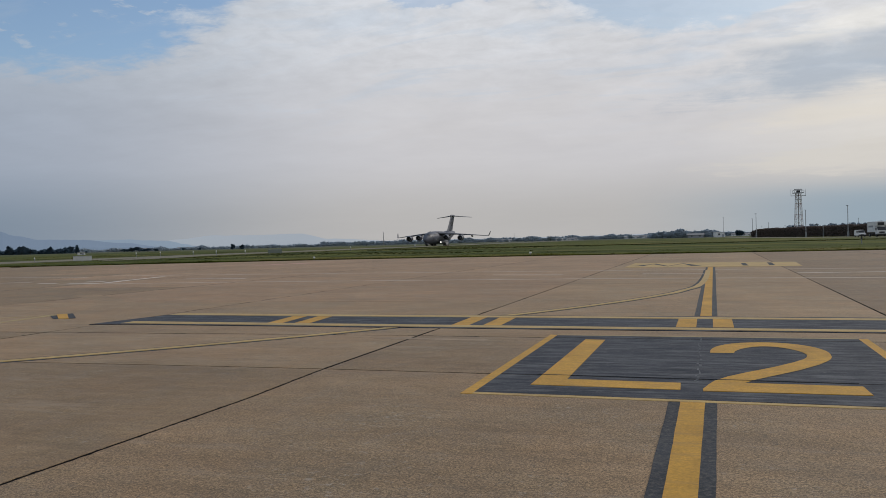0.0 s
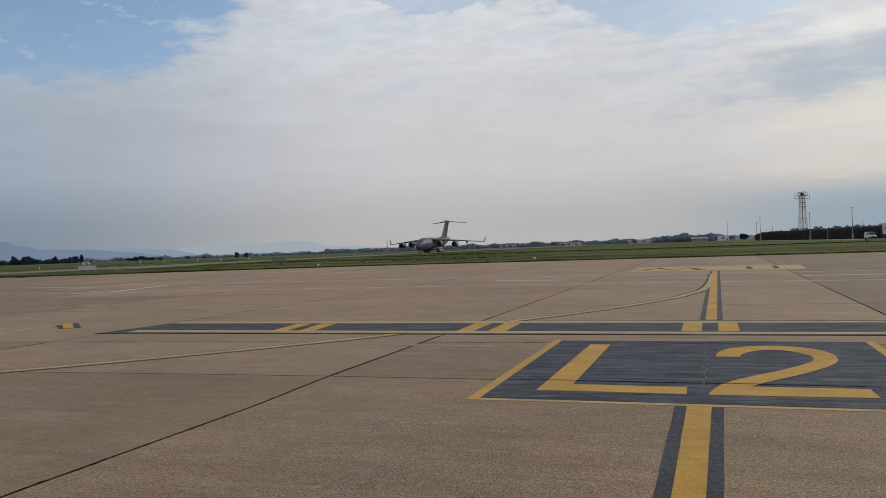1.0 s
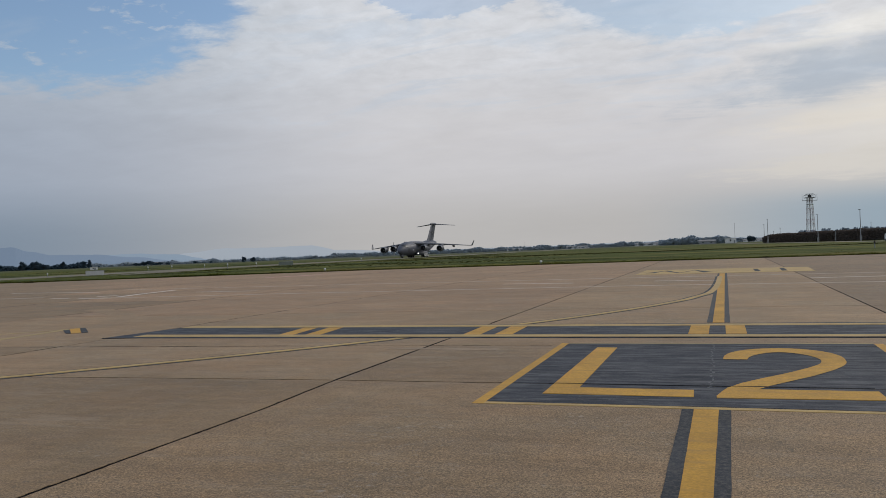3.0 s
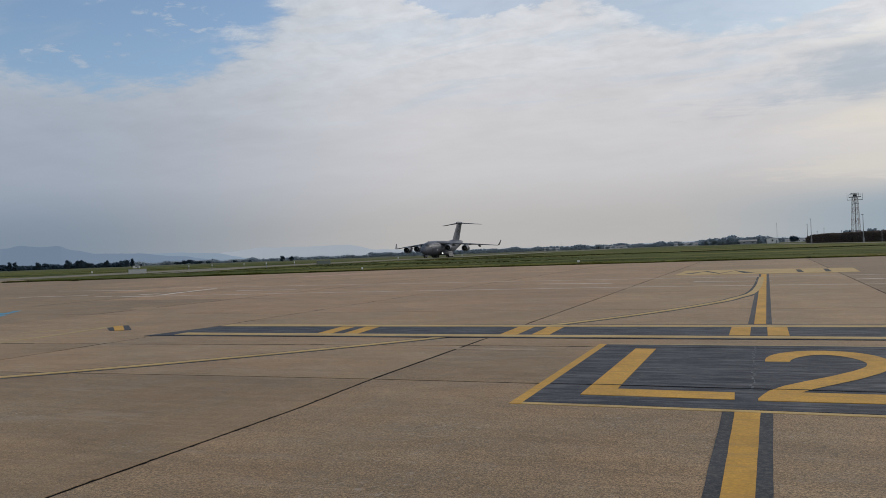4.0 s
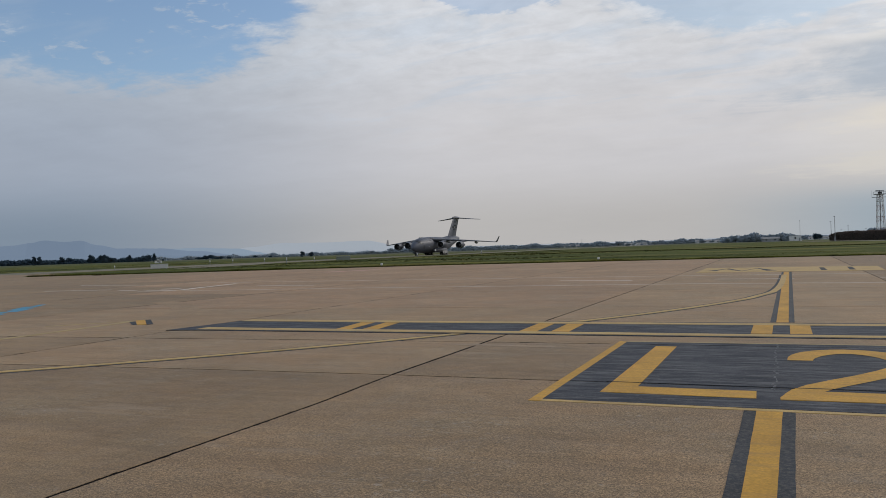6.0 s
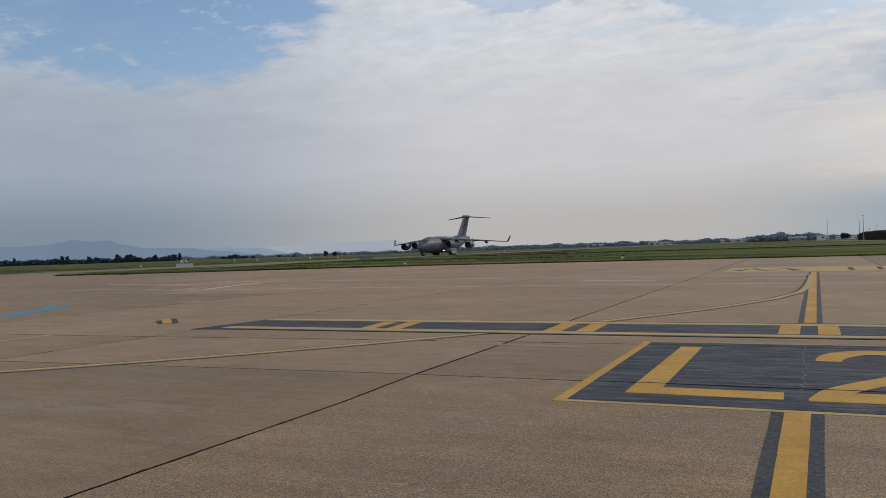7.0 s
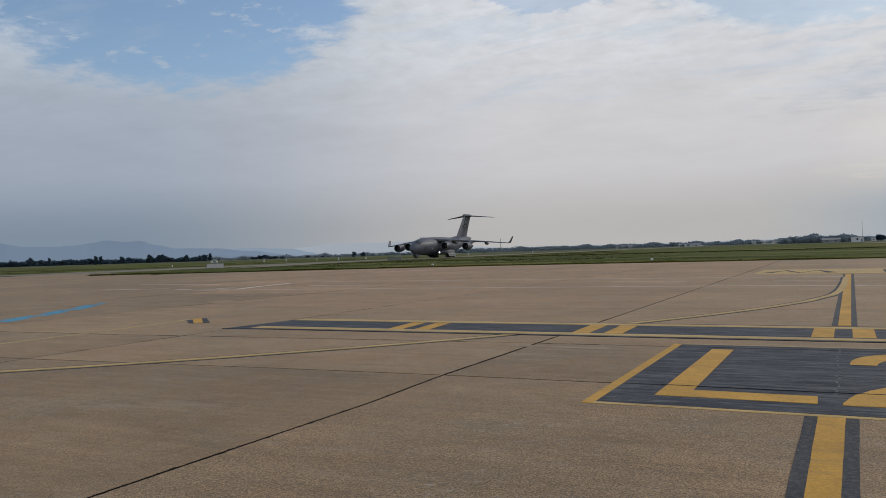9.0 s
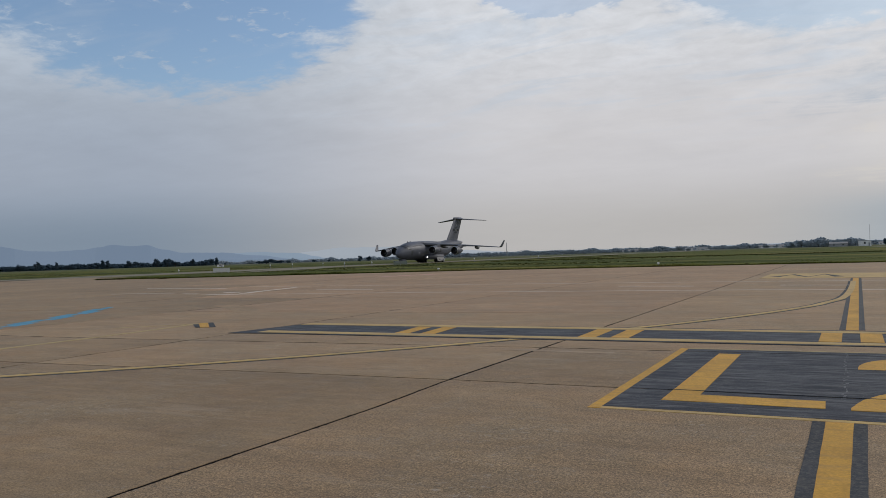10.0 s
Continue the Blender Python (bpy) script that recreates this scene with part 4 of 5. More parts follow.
            part("pylon", py, skin_mat, ac, "grey engine pylon")
        sp = [[(x, side * (yc + w_ * math.cos(2 * math.pi * i / 18)), zc + h * math.sin(2 * math.pi * i / 18)) for i in range(18)]
              for x, yc, w_, h, zc in ((10.0, 3.1, 0.1, 0.1, 1.85), (9.3, 3.15, 0.6, 0.6, 1.85), (7.5, 3.15, 0.9, 0.85, 1.9), (4.0, 3.15, 1.0, 0.95, 1.95), (-1.6, 3.1, 0.95, 0.9, 1.95), (-3.6, 2.95, 0.7, 0.7, 2.1), (-5.2, 2.7, 0.1, 0.1, 2.2))]
        pod = part("gear_pod", loft(B(), sp), skin_mat, ac, "bulging landing-gear pod on the flank", smooth=True)
        part("landing_lamp", bmesh_ball((9.35, side * 3.72, 1.9), 0.2), lamp_mat, pod, "lit landing lamp")
        part("gear_door", loft(B(), [[(-2.6, side * (4.5 + o), 0.55), (3.2, side * (4.5 + o), 0.55), (3.0, side * (4.02 + o), 1.75), (1.0, side * (3.9 + o), 2.35), (-2.2, side * (4.02 + o), 1.75)] for o in (-0.03, 0.03)]), pale_skin_mat, ac, "pale open gear door")
        for x in (1.35, -1.35):
            part("gear_strut", rod(B(), (x, side * 3.4, 0.6), (x, side * 3.4, 2.2), 0.2, 0.26, 12), strut_mat, ac, "main gear strut")
            part("axle", rod(B(), (x, side * 2.45, 0.61), (x, side * 4.35, 0.61), 0.11, seg=10), strut_mat, ac)
            for y in (2.6, 3.4, 4.2):
                wheel("wheel", ac, x, side * y, 0.61, 0.61, 0.45)
        st = B()
        loft(st, [foil(5.6, 0.1, -21.0, side * 0.3, 16.0), foil(4.2, 0.095, -23.4, side * 4.8, 15.6), foil(2.6, 0.09, -25.8, side * 9.9, 15.15)])
        part("tailplane", st, skin_mat, ac, "swept grey tailplane", smooth=True)
    fin = B()
    loft(fin, [foil(9.6, 0.10, -11.9, 0, 6.6, True), foil(8.0, 0.10, -15.9, 0, 11.2, True), foil(6.4, 0.10, -20.2, 0, 16.2, True)])
    f = part("fin", fin, skin_mat, ac, "tall grey tail fin", smooth=True)
    for side in (1, -1):
        for (x0, x1, z0, z1, mt) in ((-18.0, -19.3, 11.5, 12.2, mark_mat), (-19.5, -20.9, 11.6, 12.1, badge_pale), (-21.1, -22.6, 11.5, 12.2, mark_mat), (-20.2, -20.9, 13.3, 13.9, badge_pale), (-19.6, -21.6, 12.5, 12.75, mark_mat), (-18.8, -21.2, 10.6, 10.9, mark_mat)):
            part("stencil_bar", box(B(), x1, x0, side * 0.38 - 0.15, side * 0.38 + 0.15, z0, z1), mt, f, "stencil bar on the fin")
    bullet = [[(x, r * math.cos(2 * math.pi * i / 16), z + r * math.sin(2 * math.pi * i / 16)) for i in range(16)] for x, r, z in ((-19.0, 0.04, 16.1), (-19.7, 0.4, 16.15), (-21.5, 0.62, 16.15), (-25.5, 0.6, 16.15), (-28.2, 0.1, 16.2))]
    part("tail_bullet", loft(B(), bullet), skin_mat, ac, "rounded fairing on top of the fin", smooth=True)
    part("nose_strut", rod(B(), (20, 0, 0.5), (20, 0, 1.9), 0.14, 0.2, 12), strut_mat, ac, "nose gear strut")
    part("nose_axle", rod(B(), (20, -0.5, 0.51), (20, 0.5, 0.51), 0.09, seg=10), strut_mat, ac)
    part("nose_door", box(B(), 19.0, 21.4, 0.62, 0.68, 0.7, 1.5, 0.02), skin_mat, ac, "open nose gear door")
    part("nose_door", box(B(), 19.0, 21.4, -0.68, -0.62, 0.7, 1.5, 0.02), skin_mat, ac, "open nose gear door")
    for y in (-0.38, 0.38):
        wheel("wheel", ac, 20, y, 0.51, 0.51, 0.32)
    return ac


def bmesh_ball(c, r):
    bm = B()
    bmesh.ops.create_icosphere(bm, subdivisions=2, radius=r, matrix=Matrix.Translation(c))
    return bm


aircraft = make_aircraft()


# ---- service vehicles ----
def make_van():
    v = tagged(empty("van"), "small white van driving along the service road", "van")
    prof = [(-2.1, 0.45), (-2.15, 1.75), (-2.0, 1.95), (0.55, 1.97), (0.8, 1.9), (1.35, 1.2), (2.05, 1.0), (2.15, 0.8), (2.15, 0.45)]
    bm = B()
    loft(bm, [[(x, y * (0.86 if z > 1.5 else 1.0), z) for x, z in prof] for y in (-0.88, 0.88)])
    body = part("body", bm, white_paint, v)
    part("windscreen", loft(B(), [[(0.86, y * 0.86, 1.86), (1.36, y * 0.92, 1.22), (1.40, y * 0.92, 1.22), (0.9, y * 0.86, 1.88)] for y in (-0.85, 0.85)]), glass_mat, v, "dark windscreen")
    for y in (-0.87, 0.87):
        part("side_window", box(B(), 0.1, 0.95, y - 0.03, y + 0.03, 1.25, 1.72), glass_mat, v, "dark side window")
        part("headlight", box(B(), 2.06, 2.17, y * 0.75 - 0.16, y * 0.75 + 0.16, 0.78, 0.95, 0.02), lip_mat, v, "headlight")
    part("bumper", box(B(), 2.05, 2.25, -0.88, 0.88, 0.38, 0.66, 0.03), dark_mat, v, "dark bumper")
    part("grille", box(B(), 2.1, 2.18, -0.4, 0.4, 0.7, 0.85), dark_mat, v, "dark grille")
    for x in (-1.35, 1.35):
        for y in (-0.8, 0.8):
            wheel("wheel", v, x, y, 0.32, 0.32, 0.2)
    return v


def make_truck():
    v = tagged(empty("truck"), "white high-loader truck with a box body over its cab", "truck")
    part("chassis", box(B(), -3.8, 3.4, -0.45, 0.45, 0.65, 0.95, 0.02), dark_mat, v, "dark chassis")
    part("cargo_box", box(B(), -3.9, 2.1, -1.25, 1.25, 1.25, 4.2, 0.05), white_paint, v, "white box body")
    part("box_front", box(B(), 2.1, 3.3, -1.25, 1.25, 3.0, 4.15, 0.05), white_paint, v, "white platform over the cab")
    # flat plate; the shade inside the opening is put into its dark colour
    part("front_opening", box(B(), 3.3, 3.34, -0.9, 0.75, 3.15, 3.95), dark_mat, v, "dark plate for the shaded front opening")
    part("cab", loft(B(), [[(2.15, y, 0.7), (2.15, y, 2.75), (3.2, y, 2.72), (3.75, y, 1.75), (3.85, y, 0.7)] for y in (-1.18, 1.18)]), white_paint, v, "white driver's cab")
    part("windscreen", loft(B(), [[(3.27, y, 2.66), (3.76, y, 1.80), (3.80, y, 1.80), (3.31, y, 2.68)] for y in (-1.08, 1.08)]), glass_mat, v, "dark windscreen")
    part("bumper", box(B(), 3.75, 4.0, -1.2, 1.2, 0.5, 0.85, 0.03), dark_mat, v, "dark bumper")
    part("grille", box(B(), 3.8, 3.9, -0.7, 0.7, 1.0, 1.4), dark_mat, v, "dark grille")
    for y in (-1.2, 1.2):
        part("side_window", box(B(), 2.4, 3.25, y - 0.02, y + 0.02, 1.75, 2.5), glass_mat, v, "dark side window")
        part("stencil_bar", box(B(), -2.8, 0.8, y * 1.045 - 0.01, y * 1.045 + 0.01, 2.6, 3.1), grey_wall, v, "grey lettering bar")
    for x in (-2.6, 2.7):
        for y in (-1.0, 1.0):
            wheel("wheel", v, x, y, 0.48, 0.48, 0.3)
    return v


van = make_van()
truck = make_truck()


# ---- lamp posts, tower, huts, boards ----
def lamp_post(az, dist, h, base=True, r=0.16):
    p = polar(az, dist)
    s = tagged(empty("lamp_post", Matrix.Translation((p.x, p.y, ground_z(p.x, p.y)))), "tall slim grey lamp post beside the road", "lamp post", "lamp posts")
    part("shaft", rod(B(), (0, 0, 0), (0, 0, h), r, 0.56 * r, 10), pole_mat, s)
    if base:
        part("base", box(B(), -0.3, 0.3, -0.3, 0.3, 0, 1.8, 0.04), pole_mat, s, "pale base cabinet")
    part("lamp_head", box(B(), -0.55, 0.25, -0.15, 0.15, h, h + 0.16, 0.04), steel_mat, s, "flat lamp head")
    return s


for az, dist, h in ((2.55, 400, 10.8), (2.33, 450, 9.4), (5.53, 340, 10.2), (7.96, 310, 10.5)):
    lamp_post(az, dist, h)
lamp_post(0.52, 690, 15.4)
# far lattice mast, built as a lamp post and thickened to show from the camera
lamp_post(-22.7, 900, 14.5, False, 0.45)
for az, dist, h in ((6.54, 330, 3.6), (3.30, 470, 7.2), (4.3, 470, 5.4), (2.9, 480, 5.6), (8.55, 560, 9.4), (-13.5, 950, 9.0)):
    p = polar(az, dist)
    s = tagged(empty("mast", Matrix.Translation((p.x, p.y, ground_z(p.x, p.y)))), "short thin mast with a small top", "mast")
    part("shaft", rod(B(), (0, 0, 0), (0, 0, h), 0.14, 0.08, 8), pole_mat, s)
    part("top", box(B(), -0.2, 0.2, -0.12, 0.12, h, h + 0.35, 0.03), steel_mat, s, "small head")


def make_tower():
    d = 450
    p = polar(5.12, d)
    h = 22.0
    t = tagged(empty("radar_tower", Matrix.Translation((p.x, p.y, ground_z(p.x, p.y))) @ pose(0, 0, 0, 0, 0, 8)), "red and white steel lattice mast with antenna platform", "lattice tower")

    def half(z):
        return 1.95 - 0.85 * z / h

    cn = ((1, 1), (-1, 1), (-1, -1), (1, -1))
    levels = [h * i / 8 for i in range(9)]
    for sx, sy in cn:
        part("leg", rod(B(), (sx * half(0), sy * half(0), 0), (sx * half(h), sy * half(h), h), 0.13, 0.1, 8), white_wall, t, "painted steel leg")
    for i, (z0, z1) in enumerate(zip(levels, levels[1:])):
        mt = red_steel if i % 2 else white_wall
        for (ax, ay), (bx, by) in zip(cn, cn[1:] + cn[:1]):
            a0, b0 = half(z0), half(z1)
            br = rod(B(), (ax * a0, ay * a0, z0), (bx * b0, by * b0, z1), 0.065, seg=6)
            rod(br, (bx * a0, by * a0, z0), (ax * b0, ay * b0, z1), 0.065, seg=6)
            rod(br, (ax * b0, ay * b0, z1), (bx * b0, by * b0, z1), 0.065, seg=6)
            part("brace", br, mt, t, "diagonal lattice brace")
    part("ladder", box(B(), -0.2, 0.2, -0.12, 0.12, 0, h - 0.4, 0.02), steel_mat, t, "central ladder and cable duct")
    part("platform", box(B(), -2.3, 2.3, -2.3, 2.3, h - 0.3, h, 0.03), steel_mat, t, "steel platform")
    part("platform", box(B(), -1.5, 1.5, -1.5, 1.5, h - 3.6, h - 3.45, 0.03), steel_mat, t, "steel platform")
    for sx, sy in cn:
        part("rail_post", rod(B(), (sx * 2.2, sy * 2.2, h), (sx * 2.2, sy * 2.2, h + 1.2), 0.06, seg=6), steel_mat, t)
    for a, b in zip(cn, cn[1:] + cn[:1]):
        part("handrail", rod(B(), (a[0] * 2.2, a[1] * 2.2, h + 1.15), (b[0] * 2.2, b[1] * 2.2, h + 1.15), 0.06, seg=6), steel_mat, t)
    part("antenna_arm", box(B(), -3.6, 3.6, -0.12, 0.12, h - 1.7, h - 1.45, 0.02), steel_mat, t, "long cross arm")
    for x in (-3.5, 3.5):
        part("whip_antenna", rod(B(), (x, 0, h - 1.6), (x, 0, h + 1.8), 0.08, 0.05, 6), steel_mat, t)
    part("radar_head", box(B(), -0.8, 0.8, -0.6, 0.6, h, h + 1.1, 0.05), dark_mat, t, "dark radar drive box")
    part("radar_bar", box(B(), -1.9, 1.9, -0.2, 0.2, h + 1.5, h + 1.85, 0.03), steel_mat, t, "flat radar bar")
    part("radar_mount", rod(B(), (0, 0, h + 1.1), (0, 0, h + 1.5), 0.2, seg=8), steel_mat, t)


make_tower()


def shed(az, dist, w, depth, h, wall, label, turn=0.0, pitched=True):
    p = polar(az, dist)
    s = tagged(empty("shed", Matrix.Translation((p.x, p.y, ground_z(p.x, p.y))) @ pose(0, 0, 0, 0, 0, -az + turn)), label, "building")
    part("walls", box(B(), -w / 2, w / 2, -depth / 2, depth / 2, -0.2, h, 0.05), wall, s)
    e = 0.25
    if pitched:
        roof = B()
        loft(roof, [[(x, -depth / 2 - e, h), (x, 0, h + depth * 0.16), (x, depth / 2 + e, h), (x, depth / 2 + e, h - 0.15), (x, -depth / 2 - e, h - 0.15)] for x in (-w / 2 - e, w / 2 + e)])
        part("roof", roof, roof_mat, s, "low pitched grey roof")
    else:
        part("roof", box(B(), -w / 2 - 0.1, w / 2 + 0.1, -depth / 2 - 0.1, depth / 2 + 0.1, h, h + 0.15, 0.03), roof_mat, s, "flat roof slab")
    k = max(1, int(w / 4))
    for i in range(k):
        x = -w / 2 + (i + 0.5) * w / k
        part("window", box(B(), x - 0.5, x + 0.5, -depth / 2 - 0.03, -depth / 2 + 0.03, h * 0.4, h * 0.75), glass_mat, s, "dark window")
    part("door", box(B(), w / 2 - 1.6, w / 2 - 0.7, -depth / 2 - 0.04, -depth / 2 + 0.04, 0.0, min(2.1, h * 0.8)), grey_wall, s, "grey door")
    return s


shed(0.23, 590, 7.4, 5, 3.4, white_wall, "small white hut at the edge of the field", 0, False)
shed(-1.25, 600, 11, 7, 2.0, grey_wall, "low grey shed before dark trees")
shed(-42.5, 420, 3.4, 2.0, 1.15, white_wall, "tiny white cabin in the grass", 0, False)
for az, w in ((-47.0, 16), (-36.0, 20), (-31.0, 14), (-9.6, 34), (-5.2, 26), (-14.2, 18), (-38.6, 12), (1.6, 20)):
    shed(az, 960, w, 9, 1.7, white_wall, "low far pale building among trees")


def marker_board(az, dist, w, h, label, mat, tilt=0.0):
    p = polar(az, dist)
    s = tagged(empty("marker_board", Matrix.Translation((p.x, p.y, ground_z(p.x, p.y))) @ pose(0, 0, 0, 0, 0, -az + tilt)), label, "airfield sign")
    part("cabinet", box(B(), -w / 2, w / 2, -0.15, 0.15, 0.22, h, 0.02), mat, s)
    for x in (-w * 0.4, 0, w * 0.4):
        part("foot", box(B(), x - 0.05, x + 0.05, -0.1, 0.1, -0.05, 0.24), steel_mat, s)
    part("frame", box(B(), -w / 2 - 0.04, w / 2 + 0.04, -0.17, 0.17, h, h + 0.06, 0.01), steel_mat, s, "grey top frame")


marker_board(-42.44, 140, 2.7, 0.90, "long low white airfield sign board in grass", board_white, 4)
marker_board(-30.2, 160, 2.7, 0.85, "long low grey airfield sign board in grass", board_grey, 0)


def edge_light(az, dist, h, cap=None, label="small pale edge marker standing in the grass"):
    p = polar(az, dist)
    s = tagged(empty("edge_light", Matrix.Translation((p.x, p.y, ground_z(p.x, p.y)))), label, "marker light", "edge markers")
    part("stem", rod(B(), (0, 0, 0), (0, 0, h * 0.65), 0.06, seg=8), steel_mat, s)
    part("lens", rod(B(), (0, 0, h * 0.65), (0, 0, h), 0.13, 0.10, 10), cap or white_wall, s, "lens cap")


for az, dist, h in ((-27.54, 86, 0.38), (-12.4, 80, 0.42), (-34.1, 165, 1.2), (-37.7, 240, 1.3), (-32.2, 215, 1.3), (-39.2, 230, 1.3), (-35.6, 250, 1.2), (-25.0, 210, 1.0), (-20.5, 230, 1.0), (-45.2, 190, 0.9)):
    edge_light(az, dist, h)
edge_light(8.71, 118, 0.95, bark_mat, "short dark brown marker post in the grass")


# ---- trees, hedges and grass ----
def clump(bm, c, r, rnd, flat=0.8):
    """One uneven leaf clump: a small twisted double pyramid."""
    a = rnd.random() * 6.28
    ring = [bm.verts.new((c[0] + r * (0.7 + 0.6 * rnd.random()) * math.cos(a + i * 1.5708), c[1] + r * (0.7 + 0.6 * rnd.random()) * math.sin(a + i * 1.5708), c[2] + r * flat * (rnd.random() - 0.5) * 0.8)) for i in range(4)]
    hi = bm.verts.new((c[0] + r * (rnd.random() - 0.5), c[1] + r * (rnd.random() - 0.5), c[2] + r * flat))
    lo = bm.verts.new((c[0] + r * (rnd.random() - 0.5), c[1] + r * (rnd.random() - 0.5), c[2] - r * flat))
    for i in range(4):
        bm.faces.new((ring[i], ring[(i + 1) % 4], hi))
        bm.faces.new((ring[(i + 1) % 4], ring[i], lo))


def make_tree(seed, shape, mat=leaf_mat):
    """A tree one metre high, scaled when set down. shape: round, wide or slim."""
    rnd = random.Random(seed)
    t = tagged(empty("tree"), {"slim": "slim upright dark poplar in a far tree line", "wide": "broad hazy dark tree in a far tree line", "round": "round-topped hazy dark tree in a far tree line"}[shape], "tree", "far trees")
    tr = B()
    rod(tr, (0, 0, -0.02), (0, 0, 0.5), 0.035, 0.018, 7)
    lobes = []
    nl = {"round": 13, "wide": 15, "slim": 9}[shape]
    for i in range(nl):
        a = rnd.random() * 6.28
        if shape == "slim":
            u = i / (nl - 1)
            c = (0.03 * math.cos(a), 0.03 * math.sin(a), 0.10 + 0.78 * u)
            r = 0.13 * (1.15 - 0.9 * abs(u - 0.3))
        elif shape == "wide":
            d = 0.42 * math.sqrt(rnd.random())
            c = (d * math.cos(a), d * math.sin(a), 0.22 + 0.58 * rnd.random() * (1.1 - d))
            r = 0.16 + 0.09 * rnd.random()
        else:
            u = rnd.random()
            d = 0.34 * math.sqrt(rnd.random()) * math.sin(math.pi * (0.15 + 0.75 * u)) ** 0.7
            c = (d * math.cos(a), d * math.sin(a), 0.20 + 0.60 * u)
            r = 0.13 + 0.08 * rnd.random()
        lobes.append((c, r))
        rod(tr, (0, 0, 0.2 + 0.25 * rnd.random()), c, 0.014, 0.005, 5)
    part("trunk", tr, bark_mat, t)
    cr = B()
    for c, r in lobes:
        for _ in range(36):
            v = Vector((rnd.gauss(0, 1), rnd.gauss(0, 1), rnd.gauss(0, 1))).normalized() * r * (0.55 + 0.5 * rnd.random())
            p = (c[0] + v.x, c[1] + v.y, max(0.06, c[2] + v.z * 0.9))
            clump(cr, p, 0.03 + 0.04 * rnd.random(), rnd)
    part("crown", cr, mat, t, smooth="all")
    return t


def plant_trees():
    rnd = random.Random(21)
    kinds = [make_tree(1, "round"), make_tree(2, "wide"), make_tree(3, "round"), make_tree(4, "wide"), make_tree(5, "slim"), make_tree(6, "wide"), make_tree(7, "round", haze_leaf_mat), make_tree(8, "wide", haze_leaf_mat), make_tree(9, "wide", haze_leaf_mat)]
    used = set()

    def put(kind, az, dist, top, spread=1.0):
        p = polar(az, dist)
        z = ground_z(p.x, p.y)
        h = EYE + dist * math.tan(radians(top)) - z
        m = Matrix.Translation((p.x, p.y, z)) @ pose(0, 0, 0, 0, 0, rnd.random() * 360)
        if kind not in used:
            used.add(kind)
            kinds[kind].matrix_world = m
            kinds[kind].scale = (h * spread, h * spread, h)
            return
        o = copy_thing(kinds[kind], m)
        o.scale = (h * spread, h * spread, h)

    # single trees that stand out
    for az, dist, top, kind, spread in ((-53.7, 620, 0.44, 0, 0.8), (-52.6, 640, 0.36, 4, 1.2), (-51.9, 650, 0.26, 1, 1.1), (-49.9, 640, 0.40, 4, 1.7), (-49.6, 640, 0.38, 4, 1.7), (-48.3, 660, 0.33, 2, 1.0), (-46.6, 640, 0.44, 0, 0.8), (-45.9, 660, 0.40, 2, 1.0), (-45.4, 650, 0.34, 1, 0.9),
                                        (-44.3, 640, 0.34, 0, 0.8), (-43.1, 650, 0.33, 0, 0.7), (-42.75, 650, 0.38, 4, 1.6), (-36.2, 700, 0.10, 1, 0.9), (-35.2, 690, 0.04, 1, 1.0), (-33.0, 560, 0.22, 2, 1.0), (-32.4, 560, 0.17, 0, 1.1), (-39.9, 640, 0.12, 1, 1.6), (-39.45, 640, 0.15, 3, 1.6), (-39.0, 630, 0.20, 5, 1.6), (-38.5, 640, 0.14, 1, 1.6), (-38.0, 640, 0.05, 3, 1.6), (-30.3, 700, 0.12, 0, 1.0),
                                        (-11.0, 760, 0.30, 1, 1.0), (-13.1, 800, 0.22, 2, 1.0), (-5.6, 760, 0.29, 0, 0.9), (-55.2, 600, 0.24, 1, 1.6), (-54.7, 600, 0.28, 3, 1.5), (-56.4, 610, 0.30, 2, 1.2),
                                        (-3.9, 640, 0.36, 3, 1.0), (-3.4, 650, 0.42, 1, 1.0), (-2.9, 640, 0.40, 5, 1.0), (-2.4, 650, 0.48, 2, 1.0), (-1.9, 640, 0.38, 3, 1.0), (-1.2, 650, 0.44, 1, 0.9), (-0.6, 640, 0.45, 5, 1.0), (-0.15, 650, 0.33, 2, 1.0), (-2.1, 660, 0.42, 3, 1.1), (-1.6, 655, 0.36, 5, 1.1), (-3.1, 655, 0.36, 3, 1.1),
                                        (1.55, 560, 0.47, 1, 0.75), (1.35, 570, 0.32, 3, 0.8), (5.75, 560, 0.62, 0, 0.7), (6.1, 560, 0.80, 1, 0.75), (6.5, 570, 0.70, 3, 0.7), (7.0, 560, 0.76, 2, 0.8), (7.45, 570, 0.66, 1, 0.7), (7.75, 560, 0.74, 5, 0.6), (8.3, 560, 0.82, 1, 0.6), (8.6, 570, 0.66, 3, 0.7), (8.95, 560, 0.80, 0, 0.7), (9.35, 560, 0.72, 1, 0.7), (9.75, 560, 0.84, 2, 0.8), (10.2, 560, 0.78, 5, 0.8), (4.75, 560, 0.50, 4, 0.8), (4.5, 560, 0.45, 2, 0.5)):
        # bearing and kind decide which trees get the haze-paled leaves
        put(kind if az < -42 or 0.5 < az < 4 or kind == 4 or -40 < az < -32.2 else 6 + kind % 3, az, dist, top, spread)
    # the running tree line
    az = -62.0
    while az < -4.2:
        if az < -44:
            top = 0.05 + 0.22 * rnd.random() ** 2 + 0.07 * noise.noise((az * 0.8, 3, 0))
        elif az < -30:
            top = -0.04 + 0.15 * rnd.random() ** 2
        else:
            top = 0.01 + 0.17 * rnd.random() ** 2
